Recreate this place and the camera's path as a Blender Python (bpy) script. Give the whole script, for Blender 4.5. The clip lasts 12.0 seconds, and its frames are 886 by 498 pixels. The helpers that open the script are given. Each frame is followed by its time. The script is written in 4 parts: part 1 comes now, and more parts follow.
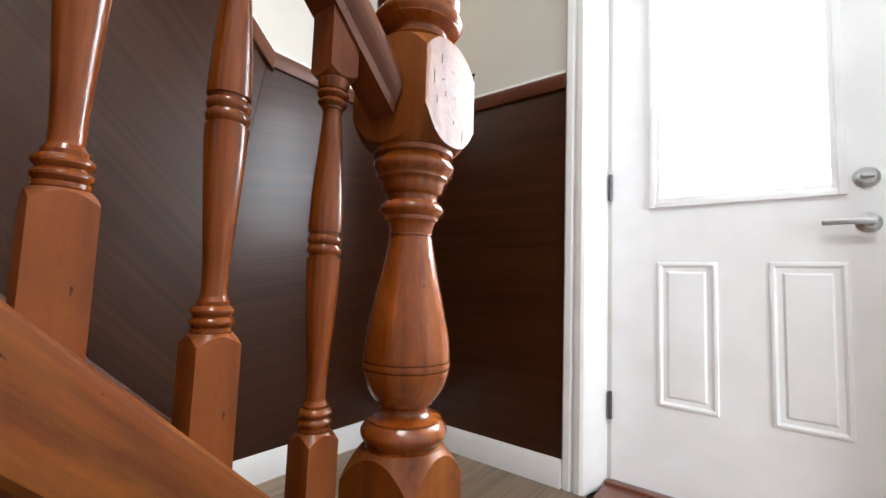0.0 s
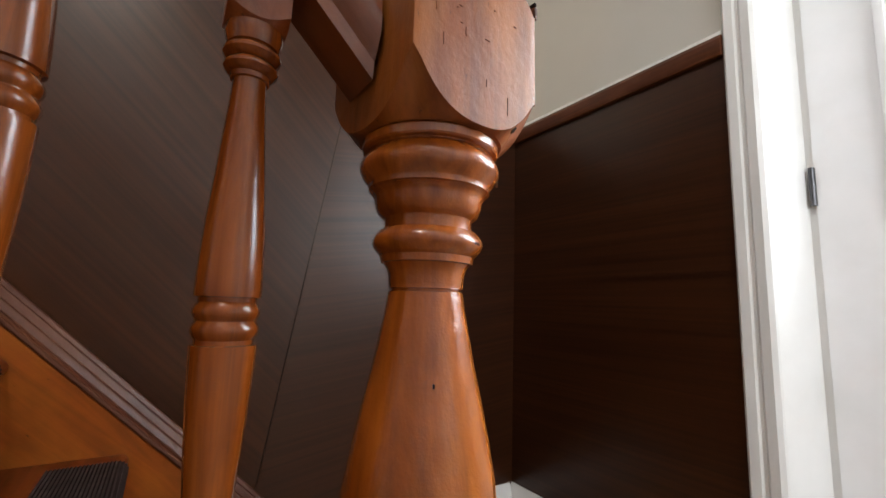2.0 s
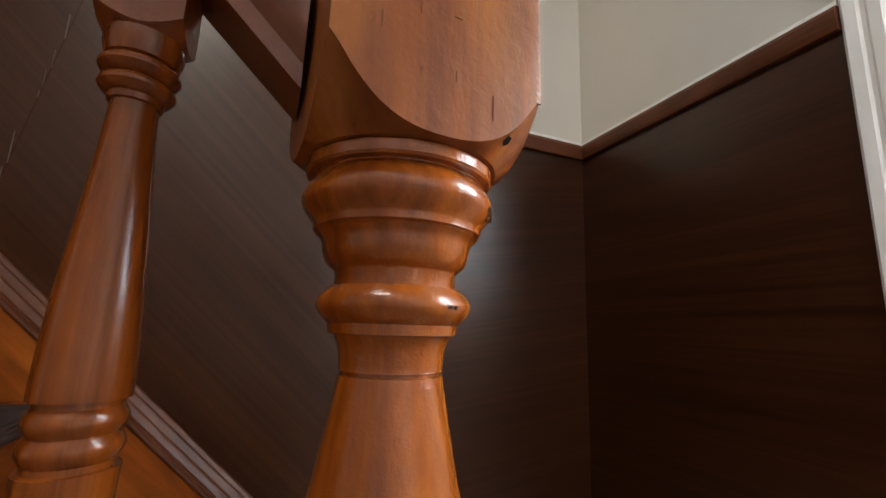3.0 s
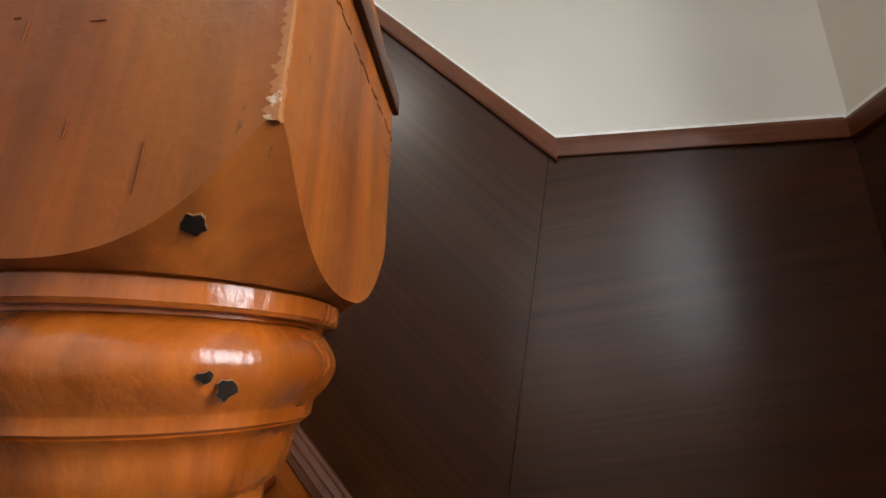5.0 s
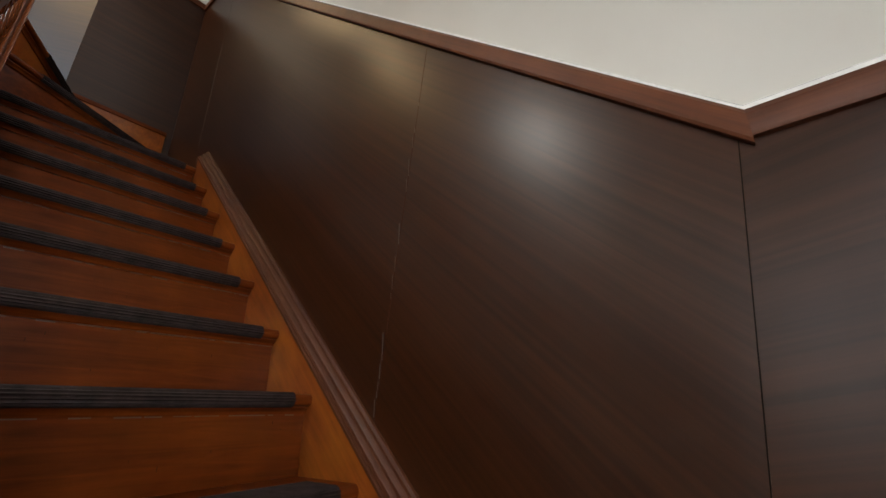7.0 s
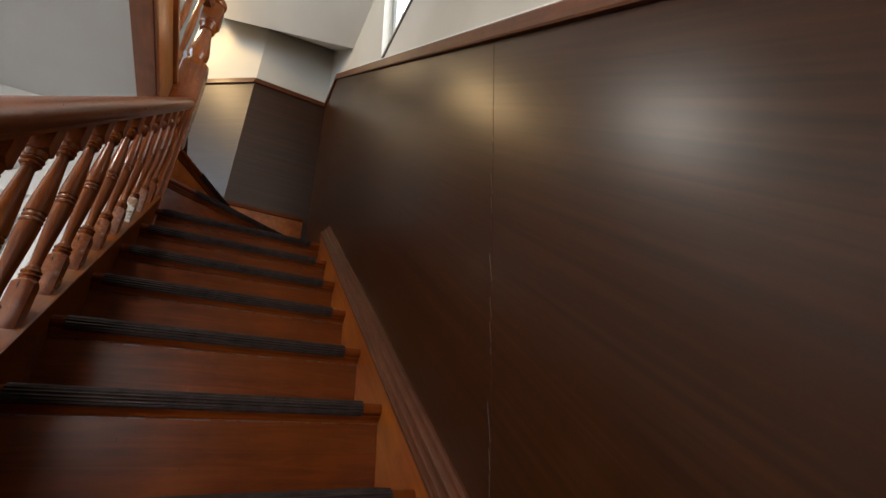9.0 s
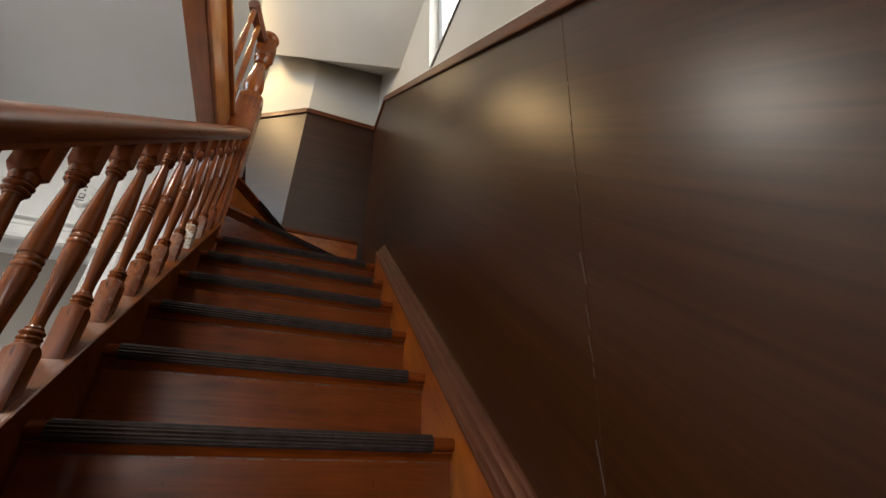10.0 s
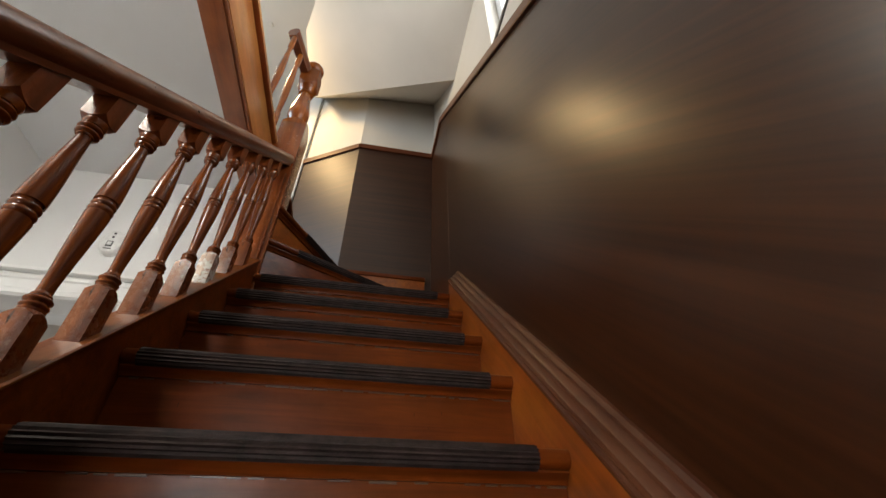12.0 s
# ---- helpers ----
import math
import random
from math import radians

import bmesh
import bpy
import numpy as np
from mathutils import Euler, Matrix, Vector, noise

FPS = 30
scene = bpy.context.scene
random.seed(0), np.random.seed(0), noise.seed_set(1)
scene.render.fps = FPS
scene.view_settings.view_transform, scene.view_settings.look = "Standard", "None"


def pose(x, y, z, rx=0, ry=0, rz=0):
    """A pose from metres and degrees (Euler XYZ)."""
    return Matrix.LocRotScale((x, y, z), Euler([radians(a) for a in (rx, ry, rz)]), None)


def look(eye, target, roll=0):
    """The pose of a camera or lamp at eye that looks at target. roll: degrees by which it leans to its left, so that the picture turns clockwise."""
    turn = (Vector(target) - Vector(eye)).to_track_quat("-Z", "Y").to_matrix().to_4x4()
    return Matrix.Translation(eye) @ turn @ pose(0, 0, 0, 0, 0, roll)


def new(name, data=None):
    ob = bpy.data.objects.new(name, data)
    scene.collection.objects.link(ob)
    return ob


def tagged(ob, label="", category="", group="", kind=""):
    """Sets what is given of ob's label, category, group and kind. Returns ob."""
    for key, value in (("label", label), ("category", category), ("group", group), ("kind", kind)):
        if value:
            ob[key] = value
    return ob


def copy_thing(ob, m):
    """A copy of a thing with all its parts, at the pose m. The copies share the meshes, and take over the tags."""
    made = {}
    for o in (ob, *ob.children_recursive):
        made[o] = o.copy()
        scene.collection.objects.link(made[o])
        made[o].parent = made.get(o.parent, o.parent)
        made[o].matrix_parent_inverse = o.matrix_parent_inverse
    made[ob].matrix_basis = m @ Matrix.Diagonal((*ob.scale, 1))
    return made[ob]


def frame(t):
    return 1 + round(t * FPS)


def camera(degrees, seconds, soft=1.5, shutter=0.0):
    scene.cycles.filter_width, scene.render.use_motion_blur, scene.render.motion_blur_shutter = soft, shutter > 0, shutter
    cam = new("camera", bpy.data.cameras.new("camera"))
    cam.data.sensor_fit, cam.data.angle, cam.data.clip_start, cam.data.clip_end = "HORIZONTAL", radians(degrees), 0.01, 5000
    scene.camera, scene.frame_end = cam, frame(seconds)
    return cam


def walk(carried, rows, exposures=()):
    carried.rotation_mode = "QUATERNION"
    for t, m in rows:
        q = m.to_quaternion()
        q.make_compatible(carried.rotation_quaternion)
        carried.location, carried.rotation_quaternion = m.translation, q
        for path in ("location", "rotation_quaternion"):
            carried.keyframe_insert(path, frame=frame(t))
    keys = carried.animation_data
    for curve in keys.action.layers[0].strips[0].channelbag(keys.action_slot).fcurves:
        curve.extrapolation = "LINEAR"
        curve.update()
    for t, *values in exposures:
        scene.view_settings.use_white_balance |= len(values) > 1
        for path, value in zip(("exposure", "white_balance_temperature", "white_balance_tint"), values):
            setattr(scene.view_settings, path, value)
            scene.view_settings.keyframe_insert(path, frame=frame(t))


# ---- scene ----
# ---- camera ----
PATH = [  # seconds, x, y, z, tilt, lean, turn
    (0, -0.4276, 0.4678, 0.6706, 94.579, -2.027, 217.694),
    (0.5, -0.4174, 0.4005, 0.6753, 94.307, -2.309, 221.007),
    (1, -0.3856, 0.3334, 0.6839, 94.997, -1.937, 225.159),
    (1.5, -0.3499, 0.2623, 0.7064, 95.832, -1.932, 231.060),
    (2, -0.3168, 0.1891, 0.7255, 97.648, -1.909, 236.616),
    (2.5, -0.2914, 0.1268, 0.7442, 99.085, -1.823, 241.643),
    (4.3, -0.1929, -0.0592, 0.8202, 104.082, -2.199, 267.271),
    (4.5, -0.1838, -0.0824, 0.8255, 104.615, -1.933, 270.658),
    (5, -0.1512, -0.1342, 0.8434, 105.529, -1.022, 279.937),
    (5.5, -0.0998, -0.1838, 0.8656, 106.261, -0.796, 288.924),
    (6, -0.0286, -0.2003, 0.9107, 107.022, -0.134, 294.462),
    (6.5, 0.0313, -0.2027, 0.9444, 108.618, 0.854, 300.854),
    (7, 0.0971, -0.1955, 0.9556, 111.194, 0.705, 307.962),
    (9, 0.3802, -0.0870, 1.0355, 118.118, 1.525, 330.199),
    (9.5, 0.3684, -0.0283, 1.0563, 119.741, 0.601, 333.018),
    (10, 0.4118, 0.0676, 1.0763, 121.284, 0.642, 337.855),
    (10.5, 0.4395, 0.1694, 1.1072, 122.608, 0.419, 340.598),
    (11, 0.4661, 0.3235, 1.1347, 124.639, 0.680, 343.601),
    (11.5, 0.4866, 0.4591, 1.1902, 126.353, 0.519, 346.328),
    (12, 0.4995, 0.5982, 1.2477, 128.509, 0.437, 348.382),
]
cam = camera(93.33, 12.0)
EXPOSURES = ((0.0, 0.60, 6300, 10), (1.0, 0.42, 6350, 10), (2.5, 0.12, 6600, 10), (4.5, -0.16, 6650, 10), (6.5, -0.24, 6500, 10), (9.0, -0.26, 6800, 10), (12.0, 0.02, 7000, 10))
walk(cam, [(t, pose(*p)) for t, *p in PATH], EXPOSURES)

# ---- world and light ----
world = bpy.data.worlds.new("sky")
scene.world = world
world.use_nodes = True
wn = world.node_tree
sky = wn.nodes.new("ShaderNodeTexSky")
sky.sky_type = "NISHITA"
sky.sun_disc = False
sky.sun_elevation, sky.sun_rotation = radians(48), radians(200)
wn.links.new(sky.outputs[0], wn.nodes["Background"].inputs[0])
wn.nodes["Background"].inputs[1].default_value = 0.12

sun_data = bpy.data.lights.new("sun", "SUN")
sun_data.energy, sun_data.angle, sun_data.color = 1.0, radians(12), (1, 0.96, 0.9)
sun = new("sun", sun_data)
sun.matrix_world = look((0, 0, 9), (1.2, 2.6, 5.2))


def area(name, eye, target, w, h, watts, color):
    d = bpy.data.lights.new(name, "AREA")
    d.shape, d.size, d.size_y, d.energy, d.color = "RECTANGLE", w, h, watts, color
    ob = new(name, d)
    ob.matrix_world = look(eye, target)
    return ob


area("front_door_daylight", (-0.36, -1.125, 1.40), (-0.36, 0, 1.40), 0.46, 0.88, 22, (0.93, 0.97, 1.0))
area("stair_window_daylight", (1.03, 1.05, 3.52), (0, 1.05, 3.45), 0.70, 0.74, 12, (0.93, 0.96, 1.0))
# assumed parlour window, out of view, to light the hall from the left
area("assumed_parlour_daylight", (-3.36, 0.22, 1.45), (0, -0.75, 1.1), 1.7, 1.66, 68, (0.95, 0.975, 1.0))
# fill light for the room beyond; no window is known there
area("kitchen_fill_light", (-2.44, 3.25, 1.52), (0, 3.25, 1.4), 0.95, 1.1, 18, (0.95, 0.975, 1.0))
area("landing_window_daylight", (-2.12, 1.55, 4.2), (0, 1.9, 4.1), 1.0, 1.1, 48, (0.66, 0.82, 1.0))


spot_data = bpy.data.lights.new("landing_lamp_light", "SPOT")
spot_data.energy, spot_data.color, spot_data.shadow_soft_size = 66, (1.0, 0.69, 0.34), 0.10
spot_data.spot_size, spot_data.spot_blend = radians(150), 0.4
spot = new("landing_lamp_light", spot_data)
spot.matrix_world = look((-0.72, 2.66, 4.84), (0.50, 2.20, 3.75))
hall_data = bpy.data.lights.new("hall_lamp_light", "AREA")
hall_data.shape, hall_data.size, hall_data.energy, hall_data.color = "DISK", 0.24, 13.5, (1.0, 0.97, 0.90)
new("hall_lamp_light", hall_data).location = (-0.62, 0.74, 2.705)


# ---- materials ----
def shader(name):
    m = bpy.data.materials.new(name)
    m.use_nodes = True
    return m, m.node_tree, m.node_tree.nodes["Principled BSDF"]


def put(nt, kind, **values):
    n = nt.nodes.new(kind)
    for key, value in values.items():
        n.inputs[key].default_value = value
    return n


def coords(nt, scale, turn=(0, 0, 0)):
    tc = nt.nodes.new("ShaderNodeTexCoord")
    mp = nt.nodes.new("ShaderNodeMapping")
    mp.inputs["Scale"].default_value = scale
    rot = nt.nodes.new("ShaderNodeMapping")
    rot.inputs["Rotation"].default_value = [radians(a) for a in turn]
    nt.links.new(tc.outputs["Object"], rot.inputs[0])
    nt.links.new(rot.outputs[0], mp.inputs[0])
    return mp.outputs[0]


def ramp(nt, source, stops):
    r = nt.nodes.new("ShaderNodeValToRGB")
    while len(r.color_ramp.elements) < len(stops):
        r.color_ramp.elements.new(0.5)
    for e, (at, c) in zip(r.color_ramp.elements, stops):
        e.position, e.color = at, (*c, 1) if len(c) == 3 else c
    nt.links.new(source, r.inputs[0])
    return r.outputs[0]


def mixed(nt, fac, a, b, how="MIX"):
    n = nt.nodes.new("ShaderNodeMix")
    n.data_type, n.blend_type = "RGBA", how
    for socket, value in ((n.inputs[0], fac), (n.inputs[6], a), (n.inputs[7], b)):
        if isinstance(value, (int, float)):
            socket.default_value = value
        elif isinstance(value, tuple):
            socket.default_value = (*value, 1)
        else:
            nt.links.new(value, socket)
    return n.outputs[2]


def noisy(nt, vec, scale, detail=4.0, rough=0.55, distort=0.0):
    n = put(nt, "ShaderNodeTexNoise", Scale=scale, Detail=detail, Roughness=rough, Distortion=distort)
    nt.links.new(vec, n.inputs["Vector"])
    return n.outputs["Fac"]


def bumped(nt, bsdf, height, strength, distance=0.002):
    b = put(nt, "ShaderNodeBump", Strength=strength, Distance=distance)
    nt.links.new(height, b.inputs["Height"])
    nt.links.new(b.outputs[0], bsdf.inputs["Normal"])
    nt.links.new(b.outputs[0], bsdf.inputs["Coat Normal"])


def wood(name, light, dark, gloss, along="z", turn=(0, 0, 0), wear=0.0, coat=0.18, bump=0.25, fine=1.0, streak=0.55, nick=0.29, chatter=0.0, bare=(0.66, 0.62, 0.54), spec=0.5):
    """Varnished timber with streaked grain, blotches, dents and rubbed patches."""
    m, nt, b = shader(name)
    long, wide = 2.2, 38.0 * fine
    scale = {"x": (long, wide, wide), "y": (wide, long, wide), "z": (wide, wide, long)}[along]
    grain = noisy(nt, coords(nt, scale, turn), 1.0, 7.0, 0.62, 0.7)
    blotch = noisy(nt, coords(nt, (1, 1, 1), turn), 9.0, 3.0, 0.5)
    pits = noisy(nt, coords(nt, tuple(v * 0.9 + 14 for v in scale), turn), 2.1, 3.0, 0.6)
    col = ramp(nt, grain, [(0.28, dark), (0.72, light)])
    tone = ramp(nt, blotch, [(0.25, (0.62, 0.54, 0.47)), (0.75, (1.15, 1.15, 1.15))])
    col = mixed(nt, 0.85, col, tone, "MULTIPLY")
    honey = ramp(nt, noisy(nt, coords(nt, tuple(v * 0.25 + 3 for v in scale), turn), 0.9, 4.0, 0.6, 0.5), [(0.44, (0, 0, 0)), (0.82, (streak,) * 3)])
    col = mixed(nt, honey, col, (min(light[0] * 1.25, 0.5), light[1] * 1.75, light[2] * 1.7))
    nicks = ramp(nt, pits, [(nick - 0.06, (1, 1, 1)), (nick, (0, 0, 0))])
    col = mixed(nt, nicks, col, tuple(v * 0.3 for v in dark))
    dents = noisy(nt, coords(nt, (1, 1, 1), turn), 60.0, 4.0, 0.65)
    rough = ramp(nt, dents, [(0.25, (gloss * 0.95,) * 3), (0.75, (gloss * 1.2,) * 3)])
    if wear:
        w = ramp(nt, noisy(nt, coords(nt, (1, 1, 1), turn), 42.0, 6.0, 0.7), [(0.62 - wear * 0.35, (0, 0, 0)), (0.68 - wear * 0.33, (1, 1, 1))])
        col = mixed(nt, w, col, bare)
        rough = mixed(nt, w, rough, (0.6, 0.6, 0.6))
    nt.links.new(col, b.inputs["Base Color"])
    nt.links.new(rough, b.inputs["Roughness"])
    b.inputs["Specular IOR Level"].default_value = spec
    b.inputs["Coat Weight"].default_value, b.inputs["Coat Roughness"].default_value = coat, 0.16
    height = mixed(nt, 0.45, mixed(nt, 0.5, grain, pits), dents)
    if chatter:
        combed = noisy(nt, coords(nt, (170, 60, 46), turn), 1.0, 5.0, 0.62, 0.6)
        height = mixed(nt, chatter, height, combed)
    bumped(nt, b, height, bump)
    return m


def plaster(name, colour, rough=0.6):
    m, nt, b = shader(name)
    big = noisy(nt, coords(nt, (1, 1, 1)), 1.7, 3.0)
    small = noisy(nt, coords(nt, (1, 1, 1)), 140.0, 3.0)
    col = mixed(nt, 1.0, colour, ramp(nt, big, [(0.3, (0.93, 0.93, 0.92)), (0.7, (1.03, 1.03, 1.03))]), "MULTIPLY")
    nt.links.new(col, b.inputs["Base Color"])
    b.inputs["Roughness"].default_value = rough
    bumped(nt, b, small, 0.12, 0.001)
    return m


def paint(name, colour, rough=0.35):
    m, nt, b = shader(name)
    v = coords(nt, (1, 1, 1))
    smear = noisy(nt, v, 6.0, 4.0)
    col = mixed(nt, 1.0, colour, ramp(nt, smear, [(0.3, (0.94, 0.94, 0.93)), (0.7, (1.02, 1.02, 1.02))]), "MULTIPLY")
    nt.links.new(col, b.inputs["Base Color"])
    b.inputs["Roughness"].default_value = rough
    bumped(nt, b, noisy(nt, coords(nt, (60, 60, 8)), 1.0, 3.0), 0.08, 0.001)
    return m


def veneer(name, along, turn, rough=0.32, spec=0.38):
    """Dark satin sheet panelling with a fine printed grain and slightly wavy surface."""
    m, nt, b = shader(name)
    fine_scale = {"y": (5, 1.2, 85), "x": (1.2, 5, 85)}[along]
    mid_scale = {"y": (3, 0.8, 29), "x": (0.8, 3, 29)}[along]
    broad_scale = {"y": (1, 0.5, 8), "x": (0.5, 1, 8)}[along]
    fine = noisy(nt, coords(nt, fine_scale, turn), 1.07, 2.0, 0.5, 0.3)
    mid = noisy(nt, coords(nt, mid_scale, turn), 1.03, 0.0)
    broad = noisy(nt, coords(nt, broad_scale, turn), 1.13, 0.0)
    col = ramp(nt, mid, [(0.25, (0.0275, 0.0078, 0.0021)), (0.75, (0.0385, 0.0114, 0.0032))])
    col = mixed(nt, 1.0, col, ramp(nt, fine, [(0.30, (0.68, 0.65, 0.62)), (0.66, (1.22, 1.22, 1.22))]), "MULTIPLY")
    col = mixed(nt, 1.0, col, ramp(nt, broad, [(0.2, (0.95, 0.945, 0.94)), (0.8, (1.04, 1.04, 1.04))]), "MULTIPLY")
    nt.links.new(col, b.inputs["Base Color"])
    b.inputs["Roughness"].default_value = rough
    b.inputs["Specular IOR Level"].default_value = spec
    bumped(nt, b, noisy(nt, coords(nt, (1, 1, 1)), 1.6, 1.0), 0.04, 0.004)
    return m


def rubber_mat():
    m, nt, b = shader("ribbed_rubber")
    dust = noisy(nt, coords(nt, (1, 1, 1)), 26.0, 5.0, 0.65)
    nt.links.new(ramp(nt, dust, [(0.35, (0.015, 0.0092, 0.0084)), (0.8, (0.050, 0.0310, 0.0280))]), b.inputs["Base Color"])
    b.inputs["Roughness"].default_value, b.inputs["Specular IOR Level"].default_value = 0.62, 0.2
    bumped(nt, b, dust, 0.15, 0.001)
    return m


def plain(name, colour, rough, metal=0.0, spec=0.5):
    m, nt, b = shader(name)
    spots = noisy(nt, coords(nt, (1, 1, 1)), 55.0, 3.0)
    nt.links.new(mixed(nt, 1.0, colour, ramp(nt, spots, [(0.3, (0.85,) * 3), (0.7, (1.06,) * 3)]), "MULTIPLY"), b.inputs["Base Color"])
    b.inputs["Roughness"].default_value, b.inputs["Metallic"].default_value = rough, metal
    b.inputs["Specular IOR Level"].default_value = spec
    return m


def planking():
    m, nt, b = shader("laminate_plank")
    oi = nt.nodes.new("ShaderNodeObjectInfo")
    grain = noisy(nt, coords(nt, (45, 2.0, 45)), 1.0, 6.0, 0.6, 0.5)
    col = ramp(nt, grain, [(0.3, (0.17, 0.115, 0.075)), (0.7, (0.33, 0.245, 0.175))])
    tone = ramp(nt, oi.outputs["Random"], [(0.0, (0.72, 0.7, 0.68)), (1.0, (1.15, 1.13, 1.1))])
    nt.links.new(mixed(nt, 1.0, col, tone, "MULTIPLY"), b.inputs["Base Color"])
    b.inputs["Roughness"].default_value = 0.38
    bumped(nt, b, grain, 0.1, 0.001)
    return m


SLOPE = 0.979                       # rise of the flight over its run
LEAN = math.degrees(math.atan(SLOPE))
TURNED = wood("varnished_turned_wood", (0.37, 0.090, 0.0088), (0.150, 0.031, 0.0036), 0.21, "z", coat=0.25, bump=0.9, nick=0.24, chatter=0.15, streak=0.35, spec=0.48)
BLOCK = wood("varnished_block_wood", (0.300, 0.076, 0.0074), (0.112, 0.0255, 0.0032), 0.44, "z", coat=0.05, bump=0.55, chatter=0.4, nick=0.30, spec=0.30)
SPINDLE = wood("reddish_spindle_wood", (0.285, 0.068, 0.0076), (0.085, 0.0180, 0.0024), 0.21, "z", coat=0.18, bump=0.1, nick=0.12, fine=2.0, streak=0.0, spec=0.34)
FOOT = wood("reddish_spindle_block_wood", (0.235, 0.052, 0.0090), (0.100, 0.0215, 0.0040), 0.30, "z", coat=0.12, bump=0.6, nick=0.33, chatter=0.5, spec=0.30)
WORN = wood("rubbed_block_wood", (0.25, 0.060, 0.012), (0.11, 0.026, 0.006), 0.26, "z", wear=0.05, coat=0.3, bump=0.9, nick=0.35, chatter=0.5, bare=(0.26, 0.16, 0.11))
BARE = wood("paint_flecked_block_wood", (0.34, 0.16, 0.08), (0.2, 0.08, 0.035), 0.3, "z", wear=0.42, bump=0.9, bare=(0.52, 0.50, 0.46))
RAILWOOD = wood("varnished_rail_wood", (0.20, 0.048, 0.012), (0.095, 0.022, 0.006), 0.28, "y", (-LEAN, 0, 0), streak=0.25)
STRING = wood("varnished_string_wood", (0.25, 0.064, 0.0080), (0.085, 0.0195, 0.0034), 0.32, "y", (-LEAN, 0, 0), bump=0.6, nick=0.31, streak=0.6, fine=1.5, coat=0.1, spec=0.34)
TREAD = wood("worn_red_tread_wood", (0.178, 0.036, 0.0046), (0.066, 0.0128, 0.0022), 0.31, "x", coat=0.03, bump=0.25, streak=0.2, nick=0.25, spec=0.14)
SKIRT = wood("orange_skirt_wood", (0.33, 0.080, 0.0095), (0.160, 0.0345, 0.0046), 0.30, "y", (-LEAN, 0, 0))
MOULD = wood("brown_painted_moulding", (0.105, 0.031, 0.0125), (0.048, 0.0132, 0.0058), 0.40, "y", (-LEAN, 0, 0), bump=0.2, coat=0.0, streak=0.3, spec=0.3)
CHAIR_Y = wood("chair_rail_wood_level", (0.140, 0.038, 0.0110), (0.066, 0.017, 0.0052), 0.45, "y", coat=0.06, bump=0.15, fine=1.6, streak=0.15, spec=0.32)
CHAIR_X = wood("chair_rail_wood_across", (0.140, 0.038, 0.0110), (0.066, 0.017, 0.0052), 0.45, "x", coat=0.06, bump=0.15, fine=1.6, streak=0.15, spec=0.32)
CHAIR_S = wood("chair_rail_wood_raked", (0.140, 0.038, 0.0110), (0.066, 0.017, 0.0052), 0.45, "y", (-LEAN, 0, 0), coat=0.06, bump=0.15, fine=1.6, streak=0.15, spec=0.32)
BATTEN = wood("dark_batten_wood", (0.080, 0.024, 0.010), (0.042, 0.012, 0.005), 0.45, "x", coat=0.05, fine=2.0, streak=0.1, spec=0.3)
POST = wood("red_varnished_post_wood", (0.265, 0.064, 0.0120), (0.125, 0.0280, 0.0060), 0.24, "z", coat=0.2, bump=0.2, nick=0.2, streak=0.2)
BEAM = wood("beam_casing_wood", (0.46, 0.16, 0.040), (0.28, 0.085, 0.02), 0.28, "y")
# underside boards use a darker, redder copy of the casing wood
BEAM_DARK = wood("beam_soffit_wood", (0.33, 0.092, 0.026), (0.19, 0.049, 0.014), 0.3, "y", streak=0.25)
VENEER_Y = veneer("dark_wall_panelling", "y", (8.8, 0, 0))
VENEER_S = veneer("dark_wall_panelling_raked", "y", (-LEAN, 0, 0))
VENEER_X = veneer("dark_wall_panelling_across", "x", (0, 0, 0))
VENEER_W = veneer("dark_wall_panelling_winders", "x", (0, 0, 0), 0.46, 0.6)
CREAM = plaster("cream_wall_paint", (0.585, 0.560, 0.505))
GREY = plaster("pale_grey_wall_paint", (0.80, 0.80, 0.79))
CEIL = plaster("cream_ceiling_paint", (0.76, 0.69, 0.59), 0.75)
WHITE = paint("white_gloss_paint", (0.84, 0.84, 0.83), 0.3)
DOORWHITE = paint("white_door_enamel", (0.92, 0.93, 0.95), 0.36)
CAULK = plain("white_caulk", (0.78, 0.77, 0.74), 0.5)
GREYCAULK = plain("grey_caulk", (0.085, 0.074, 0.066), 0.5)
RUBBER = rubber_mat()
HINGE = plain("dark_steel", (0.13, 0.13, 0.14), 0.38, 1.0)
STEEL = plain("brushed_steel", (0.55, 0.55, 0.56), 0.32, 1.0)
CRACK = plain("dark_crack", (0.050, 0.015, 0.005), 0.8, spec=0.15)
RIM = plain("broken_varnish_rim", (0.17, 0.075, 0.030), 0.5)
CHIP = plain("charred_chip", (0.012, 0.007, 0.005), 0.9, spec=0.08)
EDGEWEAR = wood("rubbed_bare_edge", (0.34, 0.13, 0.045), (0.20, 0.06, 0.016), 0.5, "z", wear=0.30, bump=1.0, coat=0.0, bare=(0.44, 0.35, 0.27), spec=0.3)
FILLER = plain("old_filler", (0.115, 0.055, 0.033), 0.4)
SCRATCH = plain("dull_scratch", (0.125, 0.034, 0.0085), 0.6, spec=0.2)
PLASTIC = plain("white_plastic", (0.78, 0.78, 0.76), 0.4)
DARKPLASTIC_SHADE = plain("dark_plastic_and_shade", (0.05, 0.05, 0.05), 0.4)
PLANK = planking()
SUBFLOOR = plain("dark_joint", (0.05, 0.035, 0.025), 0.7)
SILLWOOD = wood("red_brown_threshold", (0.24, 0.085, 0.055), (0.14, 0.045, 0.03), 0.3, "x")
GROUND = plain("paving_ground", (0.22, 0.22, 0.21), 0.8)

